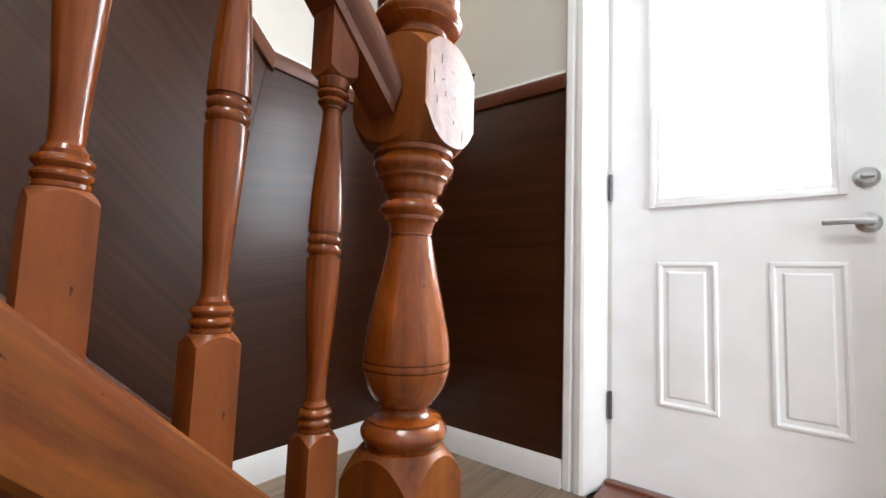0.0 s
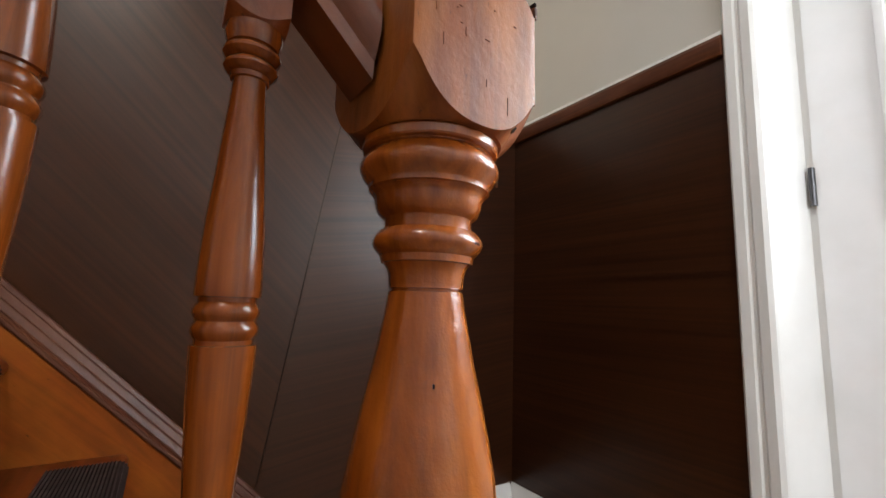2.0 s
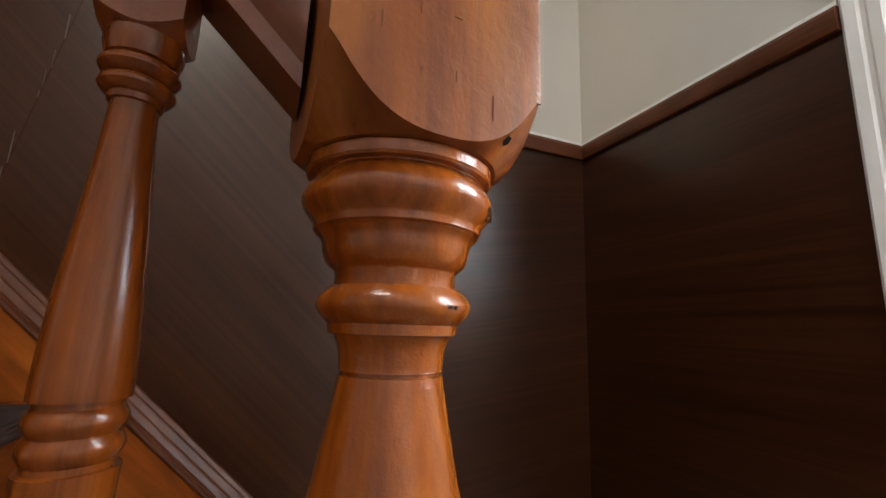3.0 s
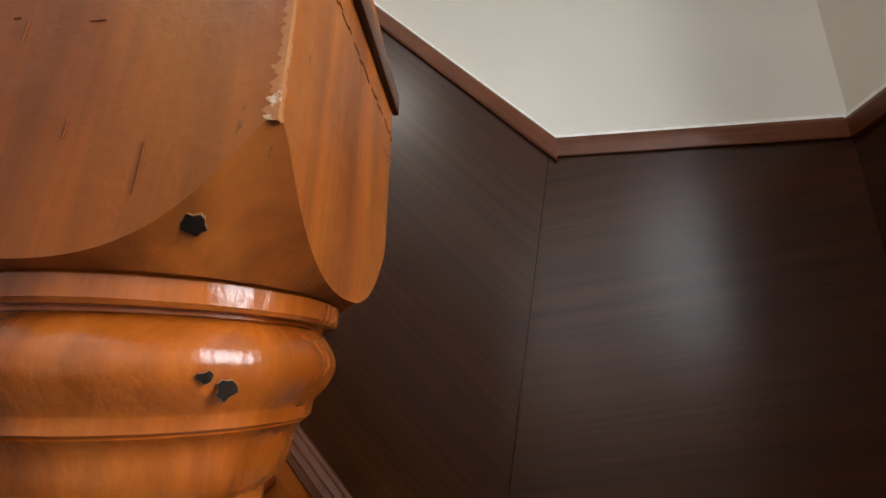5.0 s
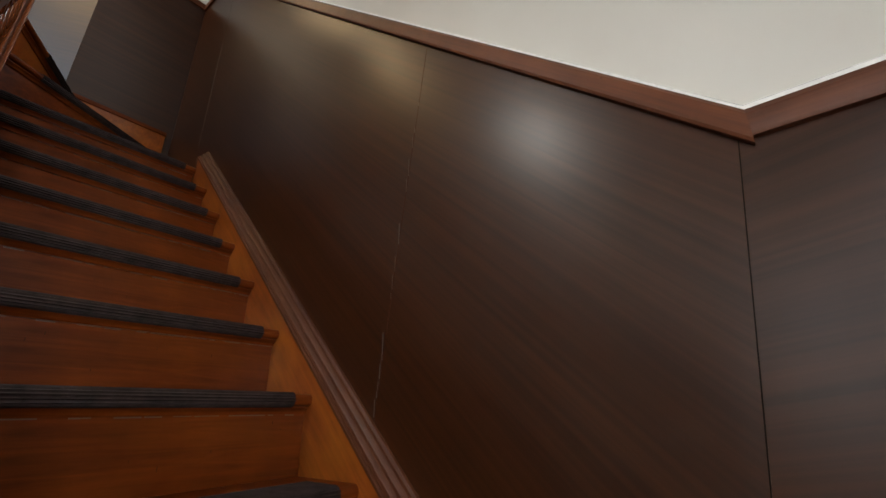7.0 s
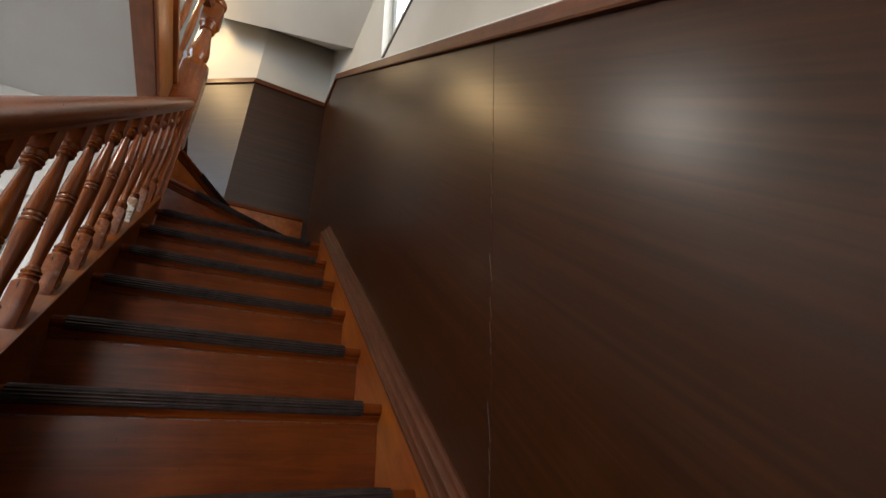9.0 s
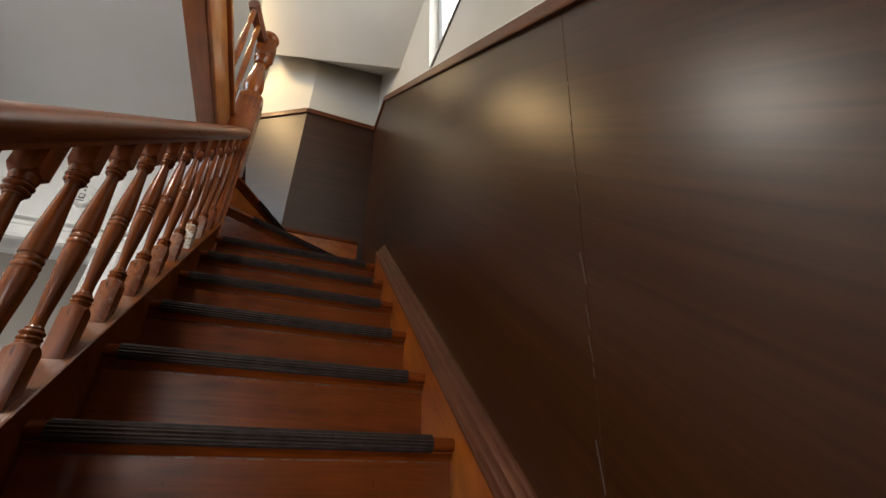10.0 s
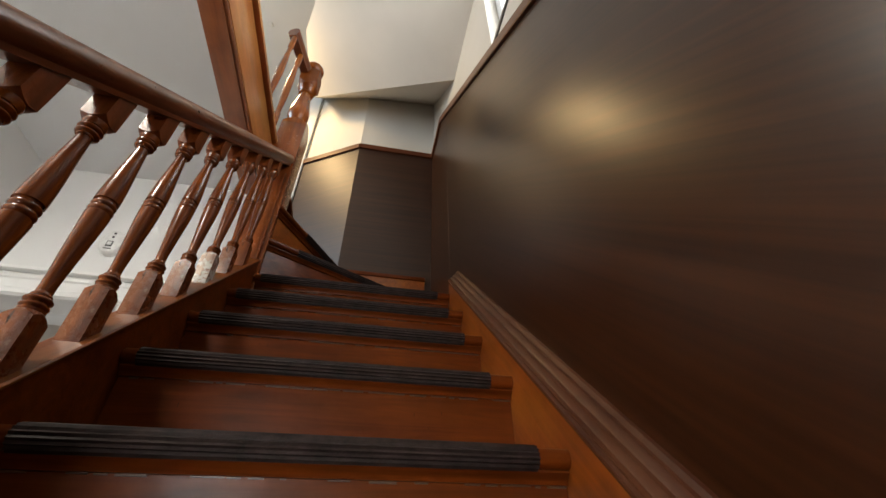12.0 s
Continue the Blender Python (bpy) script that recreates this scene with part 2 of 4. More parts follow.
glass, gnt, gb = shader("window_glass")
gb.inputs["Base Color"].default_value = (0.95, 0.98, 1, 1)
gb.inputs["Transmission Weight"].default_value = 1.0
gb.inputs["Roughness"].default_value = 0.12
gb.inputs["IOR"].default_value = 1.1
GLASS = glass


# ---- mesh helpers ----
def add_box(bm, x0, x1, y0, y1, z0, z1, bevel=0.0):
    made = bmesh.ops.create_cube(bm, size=1)["verts"]
    for v in made:
        v.co = Vector(((x0 + x1) / 2 + v.co.x * (x1 - x0), (y0 + y1) / 2 + v.co.y * (y1 - y0), (z0 + z1) / 2 + v.co.z * (z1 - z0)))
    if bevel:
        edges = list({e for v in made for e in v.link_edges})
        bmesh.ops.bevel(bm, geom=edges, offset=bevel, segments=2, affect="EDGES", profile=0.6)
    return made


def box_bm(*dims, bevel=0.0):
    bm = bmesh.new()
    add_box(bm, *dims, bevel=bevel)
    return bm


def loft(rings, closed_ends=True, wrap=True):
    """A skin over rings of points of equal count."""
    bm = bmesh.new()
    vs = [[bm.verts.new(p) for p in ring] for ring in rings]
    n = len(vs[0])
    for a, b in zip(vs, vs[1:]):
        for i in range(n if wrap else n - 1):
            j = (i + 1) % n
            bm.faces.new((a[i], a[j], b[j], b[i]))
    if closed_ends:
        bm.faces.new(list(reversed(vs[0])))
        bm.faces.new(vs[-1])
    bmesh.ops.recalc_face_normals(bm, faces=bm.faces)
    return bm


def lathe(profile, steps=40):
    """Turns (z, radius) pairs round the z axis."""
    rings = [[(r * math.cos(2 * math.pi * i / steps), r * math.sin(2 * math.pi * i / steps), z) for i in range(steps)] for z, r in profile]
    return loft(rings)


def bead(z0, z1, r_in, r_out, n=7):
    """A half-round moulding between two heights."""
    return [(z0 + (z1 - z0) * i / (n - 1), r_in + (r_out - r_in) * math.sin(math.pi * i / (n - 1))) for i in range(n)]


def curve(points, n=4):
    """Smooth (Catmull-Rom) run through (z, r) points."""
    out = []
    p = [points[0]] + list(points) + [points[-1]]
    for i in range(1, len(p) - 2):
        for k in range(n):
            t = k / n
            q = []
            for a, b, c, d in zip(p[i - 1], p[i], p[i + 1], p[i + 2]):
                q.append(0.5 * (2 * b + (c - a) * t + (2 * a - 5 * b + 4 * c - d) * t * t + (3 * b - a - 3 * c + d) * t ** 3))
            out.append(tuple(q))
    out.append(points[-1])
    return out


def turned_block(half, z0, z1, low=0.0, high=0.0, steps=12, slim=0.90, ease=0.985, bow=1.0):
    """A square block whose ends are turned down: each face ends in a round arch. low, high: height of the arch below and above."""
    reach, neck = half * math.sqrt(2), half * slim
    columns = []
    for q in range(4):
        for i in range(steps):
            a = math.pi / 4 + q * math.pi / 2 + (math.pi / 2) * i / steps
            u = (a - math.pi / 4) % (math.pi / 2) - math.pi / 4
            r = min(half / math.cos(u), reach * ease)
            columns.append((math.cos(a), math.sin(a), r, ((r - neck) / (reach - neck)) ** bow))
    rings = []
    if low:
        rings.append([(c * neck, s * neck, z0) for c, s, r, f in columns])
    rings.append([(c * r, s * r, z0 + low * f) for c, s, r, f in columns])
    rings.append([(c * r, s * r, z1 - high * f) for c, s, r, f in columns])
    if high:
        rings.append([(c * neck, s * neck, z1) for c, s, r, f in columns])
    return loft(rings)


def sweep(profile, path):
    """Carries a closed (x, z) profile along (y, z) points of a raked line."""
    return loft([[(x, y, z + dz) for x, dz in profile] for y, z in path])


def prism(outline, z0, z1):
    return loft([[(x, y, z0) for x, y in outline], [(x, y, z1) for x, y in outline]])


def slab_yz(outline, x0, x1):
    return loft([[(x0, y, z) for y, z in outline], [(x1, y, z) for y, z in outline]])


def slab_xz(outline, y0, y1):
    return loft([[(x, y0, z) for x, z in outline], [(x, y1, z) for x, z in outline]])


def mesh_of(name, bm, material, smooth=True):
    me = bpy.data.meshes.new(name)
    bmesh.ops.recalc_face_normals(bm, faces=bm.faces)
    if smooth:
        for f in bm.faces:
            f.smooth = True
        for e in bm.edges:
            if len(e.link_faces) == 2 and e.calc_face_angle(0) > radians(28):
                e.smooth = False
    bm.to_mesh(me)
    bm.free()
    me.materials.append(material)
    return me


def part(name, bm, material, parent, label=""):
    ob = new(name, mesh_of(name, bm, material))
    ob.parent = parent
    if label:
        ob["label"] = label
    return ob


def thing(name, label, category, group="", kind="", at=(0, 0, 0)):
    ob = new(name)
    ob.empty_display_size = 0.05
    ob.location = at
    return tagged(ob, label, category, group, kind)


def solid(name, bm, material, label, category, kind="structure", group=""):
    return tagged(new(name, mesh_of(name, bm, material)), label, category, group, kind)


# ---- plan ----
W, D = 0.90, 0.942                  # stair wall, front wall
RISE, RUN = 0.2065, 0.211
RAIL_TOP = 1.440                    # chair rail on the level
BEND = -0.250                       # where the chair rail starts to climb
CEIL_H = 2.83                       # hall ceiling
FLOOR2 = 3.10                       # upper floor
SOFFIT = 4.00                       # boxed ceiling over the flight
TOP = 5.4


def tread_z(i):
    return 2.244 - RISE * (11 - i)


def nose_y(i):
    return 2.120 - RUN * (11 - i)


def rake(y, base):
    return base + SLOPE * y


# ---- structure ----
solid("ground", box_bm(-40, 40, -40, 40, -0.30, -0.22), GROUND, "grey paved ground outside the house", "ground")
solid("floor_base", box_bm(-3.5, W + 0.15, -1.25, 4.2, -0.22, -0.014), SUBFLOOR, "dark subfloor under the planks", "floor")

wall = thing("wall_stair", "wall beside the stairs, cream paint above dark panelling", "wall", kind="structure")
WIN = (0.68, 1.44, 3.10, 3.92)
part("plaster_lower", box_bm(W + 0.012, W + 0.15, -1.25, 3.6, -0.2, WIN[2]), CREAM, wall)
part("plaster_upper", box_bm(W + 0.012, W + 0.15, -1.25, 3.6, WIN[3], TOP), CREAM, wall)
part("plaster_front", box_bm(W + 0.012, W + 0.15, -1.25, WIN[0], WIN[2], WIN[3]), CREAM, wall)
part("plaster_back", box_bm(W + 0.012, W + 0.15, WIN[1], 3.6, WIN[2], WIN[3]), CREAM, wall)


def seam(y0, z):
    return y0 - 0.155 * (z - 1.1)


def chair(y):
    return RAIL_TOP if y < BEND else RAIL_TOP + SLOPE * (y - BEND)


UP = 4.134                          # chair rail round the winders
LEVEL_AT = BEND + (UP - RAIL_TOP) / SLOPE
SEAMS = (-0.185, 0.632, 2.33)


def wall_sheet(bounds, material):
    """One sheet of panelling between two seams; its top follows the chair rail."""
    a, b = bounds
    low, high = -0.01, None
    pts = [(a(0.0), low), (b(0.0), low)]
    tops = []
    n = 12
    y_a = y_b = 0
    for _ in range(12):
        za, zb = min(chair(y_a), UP) - 0.03, min(chair(y_b), UP) - 0.03
        y_a, y_b = a(za), b(zb)
    ys = sorted({y_a, y_b, *[y for y in (BEND, LEVEL_AT) if y_a < y < y_b]}, reverse=True)
    pts += [(y, min(chair(y), UP) - 0.03) for y in ys]
    part("panel_sheet", slab_yz(pts, W, W + 0.010), material, wall, "dark brown satin wood-grain wall sheet")


GAP = 0.0006
wall_sheet((lambda z: -D + 0.0006, lambda z: seam(SEAMS[0], z) - GAP), VENEER_Y)
wall_sheet((lambda z: seam(SEAMS[0], z) + GAP, lambda z: seam(SEAMS[1], z) - GAP), VENEER_S)
wall_sheet((lambda z: seam(SEAMS[1], z) + GAP, lambda z: SEAMS[2] - GAP), VENEER_S)
wall_sheet((lambda z: SEAMS[2] + GAP, lambda z: 2.889), VENEER_S)
for y0, z0, z1, mat in ((SEAMS[1], 0.75, 2.075, CRACK), (SEAMS[0], 0.10, 1.40, CHIP)):
    part("seam_caulk", slab_yz([(seam(y0, z0) - 0.0010, z0), (seam(y0, z0) + 0.0010, z0), (seam(y0, z1) + 0.0010, z1), (seam(y0, z1) - 0.0010, z1)], W - 0.0003, W + 0.004), mat, wall)

part("seam_caulk", box_bm(W - 0.0004, W + 0.004, SEAMS[2] - 0.0011, SEAMS[2] + 0.0011, 2.52, 3.35), plain("pale_caulk", (0.20, 0.165, 0.13), 0.5), wall, "pale caulk in the sheet joint")

caulked = random.Random(77)
specks = bmesh.new()
z = 0.80
while z < 1.86:
    step = caulked.uniform(0.010, 0.075)
    y, h = seam(SEAMS[1], z), caulked.uniform(0.0004, 0.0011)
    add_box(specks, W - 0.0008, W + 0.003, y - h, y + h, z, z + step)
    z += step + (caulked.uniform(0.001, 0.01) if caulked.random() < 0.7 else caulked.uniform(0.03, 0.10))
part("seam_caulk", specks, GREYCAULK, wall, "broken bead of grey caulk in the sheet joint")

# chair rail: raked board with a rounded edge and a bead of white caulk on top
CH = [(0.0, -0.056), (-0.013, -0.056), (-0.016, -0.050), (-0.016, -0.012), (-0.012, -0.005), (-0.009, 0.0), (0.0, 0.0)]
BEADING = [(0.010, 0.0), (-0.0085, 0.0), (-0.0075, 0.008), (-0.002, 0.014), (0.006, 0.017), (0.012, 0.017)]
trim = thing("chair_rail", "reddish brown wooden chair rail capping the panelling", "trim", kind="structure")


def along_y(profile, y0, z0, y1, z1):
    return loft([[(W + x, y0, z0 + dz) for x, dz in profile], [(W + x, y1, z1 + dz) for x, dz in profile]])


part("level_rail", along_y(CH, -D + 0.016, RAIL_TOP, BEND, RAIL_TOP), CHAIR_Y, trim)
part("raked_rail", along_y([(x, dz * (1.25 if dz < -0.02 else 1.0)) for x, dz in CH], BEND, RAIL_TOP, LEVEL_AT, UP), CHAIR_S, trim)
part("upper_rail", along_y(CH, LEVEL_AT, UP, 2.884, UP), CHAIR_Y, trim)
part("caulk_bead", along_y(BEADING, -D + 0.010, RAIL_TOP, BEND, RAIL_TOP), CAULK, trim, "white caulk line")
part("caulk_bead", along_y(BEADING, BEND, RAIL_TOP, LEVEL_AT, UP), CAULK, trim, "white caulk line")


def along_x(profile, x0, x1, y, z):
    return loft([[(x0, y - dx, z + dz) for dx, dz in profile], [(x1, y - dx, z + dz) for dx, dz in profile]])


part("front_rail", along_x([(x, dz) for x, dz in CH], 0.132, W - 0.0005, -D, RAIL_TOP), CHAIR_X, trim)
part("caulk_bead", along_x(BEADING, 0.132, W + 0.010, -D, RAIL_TOP), CAULK, trim, "white caulk line")

# front wall with the doorway
DX0, DX1 = 0.020, -0.760            # door opening
fw = thing("wall_front", "front wall with the entrance door, dark panelling below cream paint", "wall", kind="structure")
part("plaster_hinge_side", box_bm(0.0562, W + 0.012, -1.10, -D - 0.010, -0.2, TOP), CREAM, fw)
part("plaster_lock_side", box_bm(-3.5, DX1 - 0.012, -1.10, -D - 0.010, -0.2, TOP), CREAM, fw)
part("plaster_over_door", box_bm(DX1 - 0.012, DX0 + 0.012, -1.10, -D - 0.010, 2.075, TOP), CREAM, fw)
part("panel_sheet", box_bm(0.125, W + 0.0105, -D - 0.010, -D, -0.01, RAIL_TOP - 0.03), VENEER_X, fw, "dark brown satin wood-grain wall sheet")

# baseboards
BB = [(0.0, 0.0), (-0.014, 0.0), (-0.014, 0.062), (-0.011, 0.070), (-0.010, 0.078), (-0.006, 0.086), (-0.004, 0.092), (0.0, 0.092)]
bb = thing("baseboard", "white painted moulded baseboard", "baseboard", kind="structure")
part("side_board", along_y(BB, -D + 0.0145, 0, -0.082, 0), WHITE, bb)
part("front_board", along_x(BB, 0.131, W - 0.0005, -D, 0), WHITE, bb)
part("lock_side_board", along_x(BB, -1.095, -0.86, -D - 0.010, 0), WHITE, bb)

# door casing, jambs and threshold
CAS = [(0.0, 0.0), (0.0, 0.013), (0.006, 0.019), (0.026, 0.019), (0.031, 0.0155), (0.038, 0.0155), (0.043, 0.020), (0.062, 0.022), (0.072, 0.017), (0.075, 0.012), (0.075, 0.0)]
dc = thing("door_casing", "white fluted door casing with jambs round the entrance", "door frame", kind="structure")
part("hinge_side_casing", loft([[(0.130 - a, -D - 0.010 + b, z) for a, b in CAS] for z in (0.0, 2.09)]), WHITE, dc)
part("lock_side_casing", loft([[(-0.849 + a, -D - 0.010 + b, z) for a, b in CAS] for z in (0.0, 2.09)]), WHITE, dc)
part("head_casing", loft([[(x, -D - 0.010 + b, 2.166 - a) for a, b in CAS] for x in (-0.849, 0.130)]), WHITE, dc)
part("hinge_jamb", prism([(0.0548, -0.940), (0.020, -1.048), (0.020, -1.100), (0.056, -1.100)], 0.0, 2.075), WHITE, dc)
part("hinge_stop", box_bm(0.0046, 0.0199, -1.0995, -1.068, 0.0, 2.049), WHITE, dc)
part("lock_jamb", box_bm(DX1 - 0.0118, DX1 + 0.010, -1.10, -D + 0.002, 0.0, 2.075, bevel=0.002), WHITE, dc)
part("head_jamb", box_bm(DX1 + 0.010, 0.019, -1.10, -D - 0.0105, 2.050, 2.075), WHITE, dc)
th = thing("threshold", "reddish brown wooden door threshold with a raised strip", "threshold", kind="structure")
part("board", box_bm(DX1 + 0.011, 0.019, -1.10, -D + 0.030, 0.0, 0.018, bevel=0.004), SILLWOOD, th)
part("lip", box_bm(DX1 + 0.011, 0.019, -1.060, -1.030, 0.018, 0.028, bevel=0.003), SILLWOOD, th)

# ---- entrance door ----
door = thing("door_1", "white half-glazed entrance door with two raised panels, closed", "door", kind="structure", at=(0, 0, 0))
LX0, LX1, FY = 0.004, -0.744, -1.060
GX0, GX1, GZ0, GZ1 = -0.132, -0.590, 0.955, 1.830
Z0, Z1 = 0.030, 2.046
leaf = bmesh.new()
for dims in ((GX0, LX0, Z0, Z1), (LX1, GX1, Z0, Z1), (GX1, GX0, Z0, GZ0), (GX1, GX0, GZ1, Z1)):
    add_box(leaf, dims[0], dims[1], FY - 0.042, FY, dims[2], dims[3])
part("leaf", leaf, DOORWHITE, door)


def raised_panel(x0, x1, z0, z1):
    """Moulded surround, a sunk margin and a raised field, standing on the leaf."""
    bm = bmesh.new()
    steps = [(0.0, 0.0), (0.003, 0.006), (0.010, 0.008), (0.017, 0.002), (0.030, 0.0012), (0.036, 0.006), (0.044, 0.007)]
    rings = [[(x0 + d, FY + h, z0 + d), (x1 - d, FY + h, z0 + d), (x1 - d, FY + h, z1 - d), (x0 + d, FY + h, z1 - d)] for d, h in steps]
    vs = [[bm.verts.new(p) for p in r] for r in rings]
    for a, b in zip(vs, vs[1:]):
        for i in range(4):
            bm.faces.new((a[i], a[(i + 1) % 4], b[(i + 1) % 4], b[i]))
    bm.faces.new(vs[-1])
    return bm


part("raised_panel", raised_panel(-0.308, -0.140, 0.300, 0.762), DOORWHITE, door)
part("raised_panel", raised_panel(-0.600, -0.432, 0.300, 0.762), DOORWHITE, door)
gf = bmesh.new()
for d0, d1, h in ((0.0, 0.018, 0.012), (0.018, 0.032, 0.007)):
    a0, a1, c0, c1 = GX1 + d0 - 0.012, GX0 - d0 + 0.012, GZ0 + d0 - 0.012, GZ1 - d0 + 0.012
    w = d1 - d0
    add_box(gf, a0, a0 + w, FY - 0.001, FY + h, c0, c1, bevel=0.002)
    add_box(gf, a1 - w, a1, FY - 0.001, FY + h, c0, c1, bevel=0.002)
    add_box(gf, a0 + w, a1 - w, FY - 0.001, FY + h, c0, c0 + w, bevel=0.002)
    add_box(gf, a0 + w, a1 - w, FY - 0.001, FY + h, c1 - w, c1, bevel=0.002)
part("glazing_frame", gf, DOORWHITE, door)
pane = part("pane", box_bm(GX1 + 0.001, GX0 - 0.001, FY - 0.026, FY - 0.018, GZ0 + 0.001, GZ1 - 0.001), GLASS, door, "bright frosted glass pane")
pane.visible_shadow = False
for hz in (0.273, 1.030, 1.80):
    hb = bmesh.new()
    add_box(hb, LX0 - 0.002, LX0 + 0.010, FY - 0.006, FY + 0.003, hz - 0.045, hz + 0.045)
    ret = bmesh.ops.create_cone(hb, cap_ends=True, segments=14, radius1=0.006, radius2=0.006, depth=0.092)["verts"]
    for v in ret:
        v.co += Vector((LX0 + 0.004, FY + 0.006, hz))
    part("hinge", hb, HINGE, door, "dark steel hinge")
lk = lathe([(0.0, 0.026), (0.006, 0.026), (0.010, 0.020), (0.014, 0.013), (0.020, 0.012)], 24)
bmesh.ops.transform(lk, matrix=pose(-0.640, FY, 0.865, -90, 0, 0), verts=lk.verts)
add_box(lk, -0.652, -0.545, FY + 0.034, FY + 0.046, 0.857, 0.873, bevel=0.005)
add_box(lk, -0.648, -0.632, FY + 0.014, FY + 0.040, 0.857, 0.873, bevel=0.003)
part("lever_handle", lk, STEEL, door, "satin steel lever handle")
db = lathe([(0.0, 0.027), (0.008, 0.026), (0.013, 0.020), (0.015, 0.018)], 24)
bmesh.ops.transform(db, matrix=pose(-0.640, FY, 0.985, -90, 0, 0), verts=db.verts)
add_box(db, -0.652, -0.628, FY + 0.014, FY + 0.032, 0.981, 0.989, bevel=0.002)
part("deadbolt", db, STEEL, door, "satin steel thumb-turn deadbolt")

# ---- the other hall walls and ceilings ----
HX = -1.10
hw = thing("wall_hall", "pale grey hall wall with an assumed opening to the parlour", "wall", kind="structure")
# unseen opening, sized so parlour light meets the door and misses the newel
part("plaster_end", box_bm(HX - 0.12, HX, -D - 0.009, -0.90, -0.2, CEIL_H), CREAM, hw)
part("plaster_far", box_bm(HX - 0.12, HX, -0.28, 2.28, -0.2, CEIL_H), GREY, hw)
part("plaster_head", box_bm(HX - 0.12, HX, -0.90, -0.28, 2.15, CEIL_H), CREAM, hw)
ew = thing("wall_back", "pale grey wall closing the hall beside the stairs, with a doorway", "wall", kind="structure")
part("plaster_right", box_bm(-0.46, -0.066, 2.28, 2.40, -0.2, CEIL_H), GREY, ew)
part("plaster_head", box_bm(HX - 0.12, -0.46, 2.28, 2.40, 2.12, CEIL_H), GREY, ew)
part("plaster_left", box_bm(HX - 0.12, -1.06, 2.28, 2.40, -0.2, 2.12), GREY, ew)
hc = thing("hall_door_casing", "white moulded casing round the hall doorway", "door frame", kind="structure")
HC = [(0.0, 0.0), (0.0, 0.014), (0.010, 0.024), (0.026, 0.024), (0.032, 0.018), (0.070, 0.018), (0.076, 0.026), (0.096, 0.026), (0.104, 0.014), (0.104, 0.0)]
part("head", loft([[(x, 2.280 - b, 2.224 - a) for a, b in HC] for x in (-1.098, -0.358)]), WHITE, hc)
part("cap", box_bm(-1.098, -0.346, 2.236, 2.280, 2.2245, 2.238, bevel=0.004), WHITE, hc)
part("right_leg", loft([[(-0.362 - a, 2.280 - b, z) for a, b in HC] for z in (0.0, 2.119)]), WHITE, hc)
part("jamb", box_bm(-0.475, -0.460, 2.279, 2.402, 0.0, 2.12), WHITE, hc)
solid("wall_kitchen", box_bm(-2.4, 0.0, 4.05, 4.2, -0.2, CEIL_H), plaster("warm_grey_paint", (0.40, 0.36, 0.32)), "warm grey wall of the room beyond the hall", "wall")
# side wall and window hole added out of view for the fill light
kw = thing("wall_kitchen_side", "added pale side wall of the room beyond, holed for the fill light", "wall", kind="structure")
part("plaster_sill", box_bm(-2.52, -2.40, 2.52, 4.2, -0.2, 0.95), GREY, kw)
part("plaster_head", box_bm(-2.52, -2.40, 2.52, 4.2, 2.10, CEIL_H), GREY, kw)
part("plaster_near", box_bm(-2.52, -2.40, 2.52, 2.75, 0.95, 2.10), GREY, kw)
part("plaster_far", box_bm(-2.52, -2.40, 3.75, 4.2, 0.95, 2.10), GREY, kw)
solid("ceiling_hall", box_bm(-3.5, -0.2005, -1.10, 4.2, CEIL_H, CEIL_H + 0.04), plaster("cool_ceiling_paint", (0.66, 0.665, 0.665), 0.75), "white painted hall ceiling", "ceiling")
# parlour is unseen, built to hold the assumed window
pw = thing("wall_parlour", "assumed cream parlour walls, out of view, with a wide window", "wall", kind="structure")
part("plaster_sill", box_bm(-3.5, -3.38, -1.10, 2.4, -0.2, 0.62), CREAM, pw)
part("plaster_head", box_bm(-3.5, -3.38, -1.10, 2.4, 2.28, CEIL_H), CREAM, pw)
part("plaster_front", box_bm(-3.5, -3.38, -1.10, -0.95, 0.62, 2.28), CREAM, pw)
part("plaster_rear", box_bm(-3.5, -3.38, 0.85, 2.4, 0.62, 2.28), CREAM, pw)
part("plaster_side", box_bm(-3.5, HX - 0.12, 2.40, 2.52, -0.2, CEIL_H), CREAM, pw)

# upper storey
solid("floor_upper", box_bm(-2.3, -0.2005, -1.10, 4.2, CEIL_H + 0.045, FLOOR2 - 0.004), SUBFLOOR, "boarded upper floor", "floor")
uw = thing("wall_upper", "white upstairs landing walls", "wall", kind="structure")
part("plaster_left_low", box_bm(-2.3, -2.18, -1.10, 4.2, FLOOR2, 3.64), GREY, uw)
part("plaster_left_high", box_bm(-2.3, -2.18, -1.10, 4.2, 4.76, TOP), GREY, uw)
part("plaster_left_front", box_bm(-2.3, -2.18, -1.10, 1.04, 3.64, 4.76), GREY, uw)
part("plaster_left_back", box_bm(-2.3, -2.18, 2.06, 4.2, 3.64, 4.76), GREY, uw)
part("plaster_back", box_bm(-2.3, 1.05, 4.08, 4.2, FLOOR2, TOP), GREY, uw)
solid("ceiling_upper", box_bm(-2.3, 1.05, -1.10, 4.2, TOP, TOP + 0.08), CEIL, "white upstairs ceiling", "ceiling")

# sloping ceiling over the flight, ending in a steeper slope above the winders
CORNERS = [(W + 0.012, 2.901), (0.285, 2.906), (-0.185, 3.180)]


def ceiling_z(x):
    return SOFFIT + 0.60 * (W + 0.012 - x)


